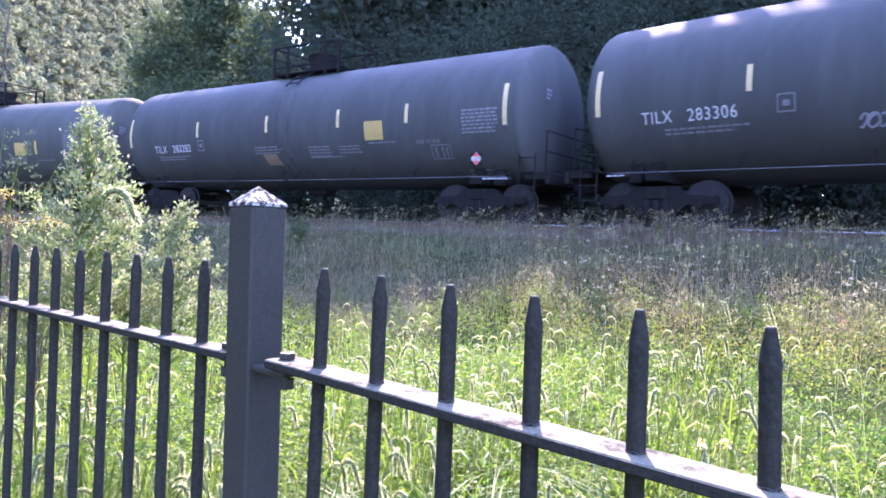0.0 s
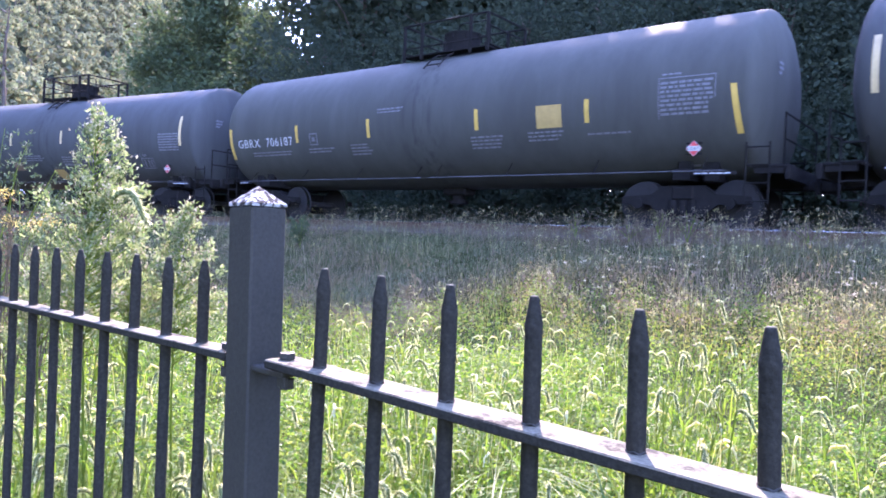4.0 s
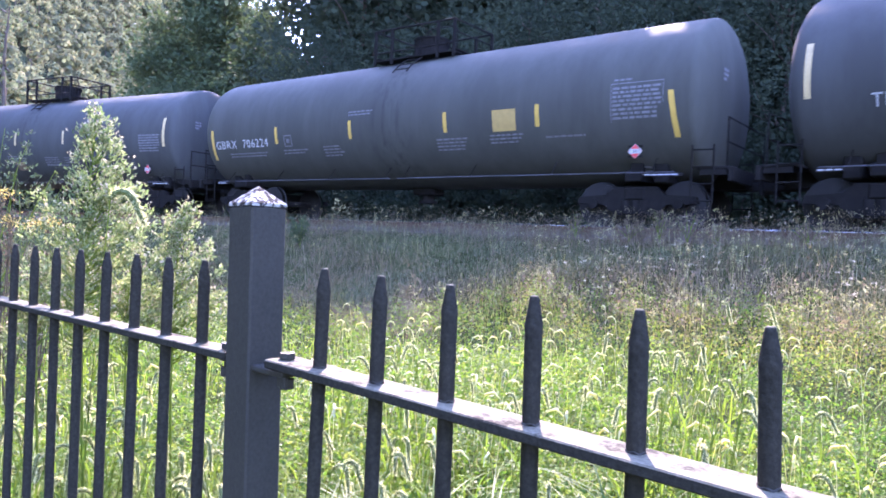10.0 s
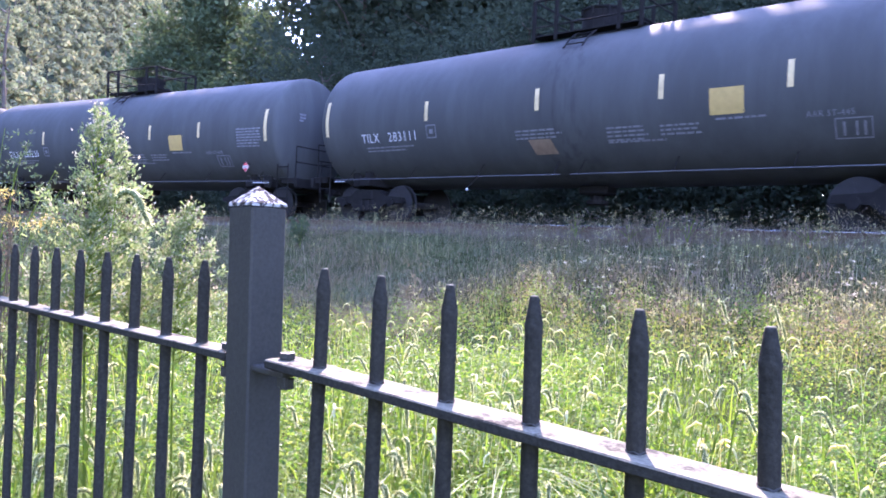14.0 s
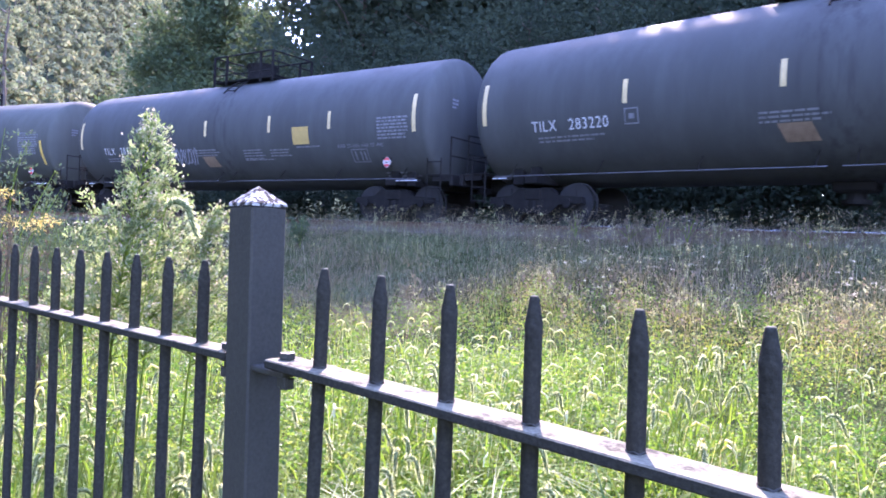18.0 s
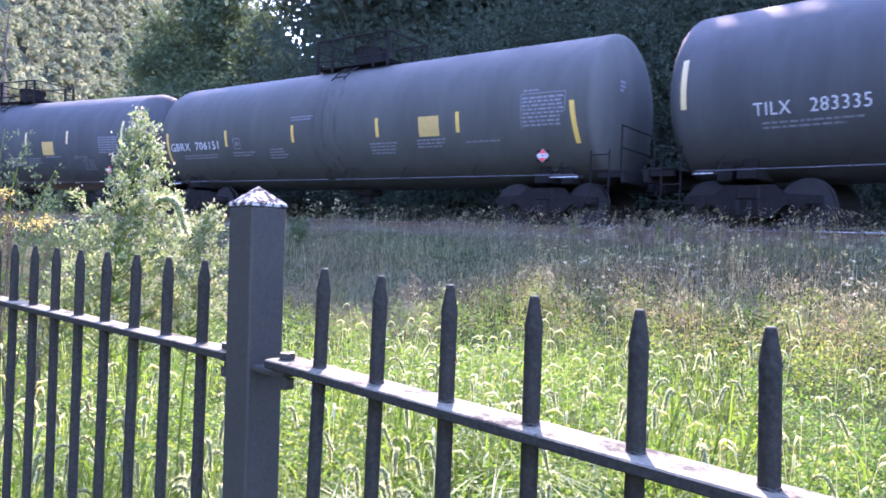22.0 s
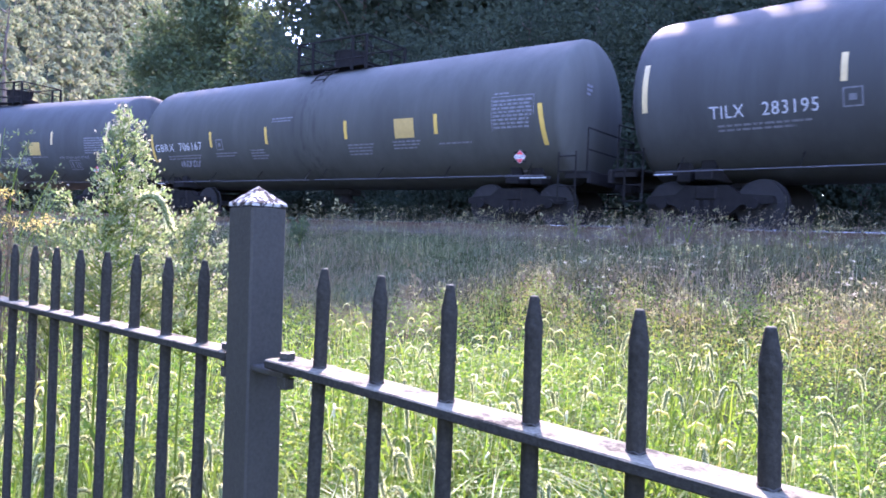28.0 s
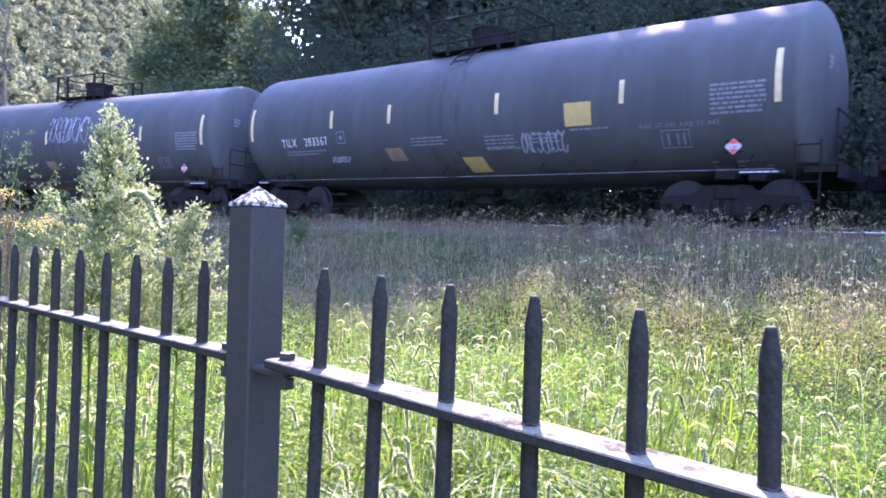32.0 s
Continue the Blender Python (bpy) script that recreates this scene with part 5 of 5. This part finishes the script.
def build_trees():
    rng = random.Random(5)
    dark = "tall leafy broadleaf tree standing dark against the light"
    # the nearer wood behind the train
    for b, d, h, w in ((53.8, 43, 18, 8.2), (51, 39, 18.7, 10), (46.5, 36.5, 18.2, 10), (42, 35, 17.7, 10), (37.5, 34, 17.2, 10), (33, 33, 16.9, 10), (28.5, 32, 16.8, 10), (24, 31, 16, 10), (19.5, 30, 16, 9), (15, 29, 14, 9), (10, 28, 13, 9),
                       (53.5, 33, 8, 8), (48.5, 30, 8, 7), (44, 28, 8, 7), (39.5, 26, 8, 7), (35, 25, 8, 7), (30, 24, 8, 7), (25.5, 23.5, 8, 7), (21, 23.5, 8, 7), (16, 23, 8, 7), (11, 23, 8, 7)):
        low = h < 9
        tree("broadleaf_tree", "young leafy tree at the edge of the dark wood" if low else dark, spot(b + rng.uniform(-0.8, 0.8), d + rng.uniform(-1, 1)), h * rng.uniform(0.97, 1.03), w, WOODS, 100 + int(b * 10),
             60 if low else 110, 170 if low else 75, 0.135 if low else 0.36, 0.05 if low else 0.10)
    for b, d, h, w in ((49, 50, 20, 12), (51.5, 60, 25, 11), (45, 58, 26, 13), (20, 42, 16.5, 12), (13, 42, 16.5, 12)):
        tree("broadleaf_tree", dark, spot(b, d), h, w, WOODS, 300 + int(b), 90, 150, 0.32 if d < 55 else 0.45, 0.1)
    # taller row hidden behind, added to throw shade on tanks and bank
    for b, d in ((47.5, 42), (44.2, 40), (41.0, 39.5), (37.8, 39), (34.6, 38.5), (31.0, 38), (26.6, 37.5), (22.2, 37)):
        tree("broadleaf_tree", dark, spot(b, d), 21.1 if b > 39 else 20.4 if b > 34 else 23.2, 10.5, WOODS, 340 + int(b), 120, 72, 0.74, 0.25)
    # unseen trees added beside the track to cut sky light on the tank heads
    for k in range(9):
        q = on_track(4 + k * 6.5, -13 - 3 * (k % 2)).translation
        tree("broadleaf_tree", dark, Vector((q.x, q.y, float(land(q.x, q.y)))), rng.uniform(15, 18), 10, WOODS, 800 + k, 60, 60, 0.6, 0.03)
    # low undergrowth along the far side of the track, added to darken the view under cars
    for k in range(29):
        m = on_track(-46 + k * 2.4 + rng.uniform(-0.6, 0.6), -6.2 + rng.uniform(-1, 0.6))
        q = m.translation
        tree("undergrowth_bush", "dense dark bush along the far side of the track", Vector((q.x, q.y, float(land(q.x, q.y)))), rng.uniform(2.6, 3.8), 3.8, WOODS, 900 + k, 44, 150, 0.145, 0.0)
    # looser, sunlit trees towards the valley
    for b, d, h, w, k in ((66.4, 62, 15.2, 6.5, 100), (69.3, 66, 8.5, 5.0, 60), (68.0, 58, 7.5, 5.0, 60), (63.6, 60, 21.0, 6.5, 130), (61.9, 56, 20.0, 5.5, 110), (59.6, 50, 12.5, 5.0, 70), (58.8, 66, 20.5, 5.0, 58), (60.6, 74, 23.5, 5.0, 54), (62.8, 50, 8.0, 6.0, 70), (65.5, 54, 8.5, 6.0, 70)):
        tree("broadleaf_tree", "leafy green broadleaf tree with sunlit edges", spot(b, d), h, w, TREE, 500 + int(b * 10), k, 160, 0.30, 0.04)
    tree("bare_tree", "thin half-bare roadside tree", spot(76.0, 40), 11, 3.0, TREE, 700, 26, 16, 0.16, 0.3)


def build_hillside():
    """Crowns of lumpy sprays, each leaning on its slope; one joined wood, far off."""
    rng = np.random.default_rng(77)
    sets, paths, rads = [], [], []
    n = 3300
    a = np.radians(rng.uniform(59, 80, n))
    d = 125 + 380 * rng.uniform(0, 1, n) ** 0.85
    for az, dist in zip(a, d):
        x, y = -math.sin(az) * dist, math.cos(az) * dist
        z = float(land(x, y))
        h, w = rng.uniform(5.5, 9.5), rng.uniform(3.2, 5.2) * (0.8 + dist / 700)
        for _ in range(4):
            g = rng.normal(size=3)
            g /= np.linalg.norm(g)
            c = np.array([x, y, z + h * 0.52]) + g * np.array([w * 0.30, w * 0.30, h * 0.30])
            r = w * rng.uniform(0.25, 0.40)
            u = rng.normal(size=(21, 3))
            u /= np.linalg.norm(u, axis=1)[:, None]
            u[:, 2] = np.where(u[:, 2] < -0.35, -u[:, 2], u[:, 2])
            sets.append(shingles(c + u * r * rng.uniform(0.82, 1.05, (21, 1)), u + rng.normal(0, 0.13, (21, 3)), r * rng.uniform(0.42, 0.80, 21), rng))
        paths.append(np.array([[x, y, z - 0.5], [x, y, z + h * 0.5]]))
        rads.append([0.2, 0.1])
    woods = thing("hillside_woods", "hazy wooded hillside of mixed green crowns in sunlight", "woods")
    woods["kind"] = "stuff"
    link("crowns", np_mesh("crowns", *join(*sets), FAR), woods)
    link("trunks", np_mesh("trunks", *tubes(paths, rads, 5), BARK), woods)


# ---- how the train and the plants move ----
TRAVEL = [(0.0, -0.41), (0.5, 2.61), (1.0, 5.31), (1.5, 8.0), (2.0, 10.47), (2.5, 13.33), (3.0, 15.96), (3.5, 18.62), (4.5, 24.2), (5.5, 29.86), (6.0, 32.62), (6.5, 35.15), (7.0, 37.99),
          (7.5, 40.48), (8.0, 43.17), (8.5, 46.03), (9.0, 48.52), (9.5, 51.37), (10.0, 54.04), (10.5, 56.92), (11.0, 59.42), (11.5, 62.3), (12.0, 64.98), (12.5, 67.71), (13.0, 70.38),
          (13.5, 73.26), (14.0, 75.75), (14.5, 78.62), (15.5, 84.1), (16.5, 89.61), (17.0, 92.19), (17.5, 95.02)]
TRAVEL += [(18.0, 97.89), (18.5, 100.57), (19.0, 103.07), (19.5, 105.95), (20.0, 108.44), (20.5, 111.3), (21.0, 113.81), (21.5, 116.67), (22.0, 119.2), (22.5, 122.27), (23.0, 124.96), (23.5, 127.63),
           (24.0, 130.31), (24.5, 132.83), (25.0, 135.7), (25.5, 138.38), (26.5, 143.9), (27.5, 149.39), (28.0, 152.08), (28.5, 154.77), (29.0, 157.46), (29.5, 160.13), (30.0, 162.81),
           (30.5, 165.49), (31.0, 168.36), (31.5, 170.83), (32.0, 173.69)]
SWAY = [(0, 0), (1, 3), (2, 6), (3, 18), (4.5, 14), (6, 12), (7, 23), (8, 14), (9, 33), (10, 11), (11, -2), (12, 3), (13, -6), (14, 20), (15.5, 90), (17, 132), (18, 104), (19, 82), (20, 145), (21, 103), (22, 86),
        (23, 67), (24, 88), (25, 76), (26.3, 50), (27.5, 36), (28, 59), (29, 45), (30, 5), (31, 18), (32, 36)]


def car_pose(n, run):
    """A car stands on two trucks, as a chord of the arc."""
    s = run - n * PITCH_LEN - (0.93 if n == 6 else 0.75)
    a, b = on_track(s - 6.15, -0.1).translation, on_track(s + 6.15, -0.1).translation
    d = b - a
    return Matrix.Translation((a + b) / 2) @ Matrix.Rotation(math.atan2(d.y, d.x), 4, "Z")


def motions():
    for n, car in CARS.items():
        walk(car, [(t, car_pose(n, run)) for t, run in TRAVEL])
    ts, rs = [t for t, r in TRAVEL], [r for t, r in TRAVEL]
    first = {}
    for car in CARS.values():
        for tr in car.children:
            if tr.name.startswith("truck"):
                for ws in tr.children:
                    if not ws.name.startswith("wheelset"):
                        continue
                    side = ws.location.x > 0
                    if side not in first:
                        x = ws.location.x
                        walk(ws, [(k / 10, pose(x, 0, 0.457, 0, math.degrees(np.interp(k / 10, ts, rs) / 0.457) % 360, 0)) for k in range(321)])
                        first[side] = ws
                    else:
                        src = first[side].animation_data
                        ws.rotation_mode = "QUATERNION"
                        ws.animation_data_create()
                        ws.animation_data.action = src.action
                        ws.animation_data.action_slot = src.action_slot
    right = Vector((math.cos(YAW), math.sin(YAW), 0))
    axis = Vector((0, 0, 1)).cross(right)
    for ob, base, much in SHRUBS:
        rows = []
        for t, px in SWAY:
            rows.append((t, Matrix.Translation(base) @ Matrix.Rotation(radians(px * 0.070 * much), 4, axis)))
        walk(ob, rows)
    for ob, base, turn, k in FOXTAILS:
        rows = []
        for t, px in SWAY:
            lean = px * 0.05 + 1.2 * math.sin(t * 1.9 + k * 2.1) if k else px * 0.072
            rows.append((t, Matrix.Translation(base) @ Matrix.Rotation(radians(lean), 4, axis) @ Matrix.Rotation(radians(turn), 4, "Z")))
        walk(ob, rows)


build_ground()
build_track()
build_train()
build_fence()
build_foxtails()
build_shrubs()
build_trees()
build_hillside()
build_meadow()
motions()
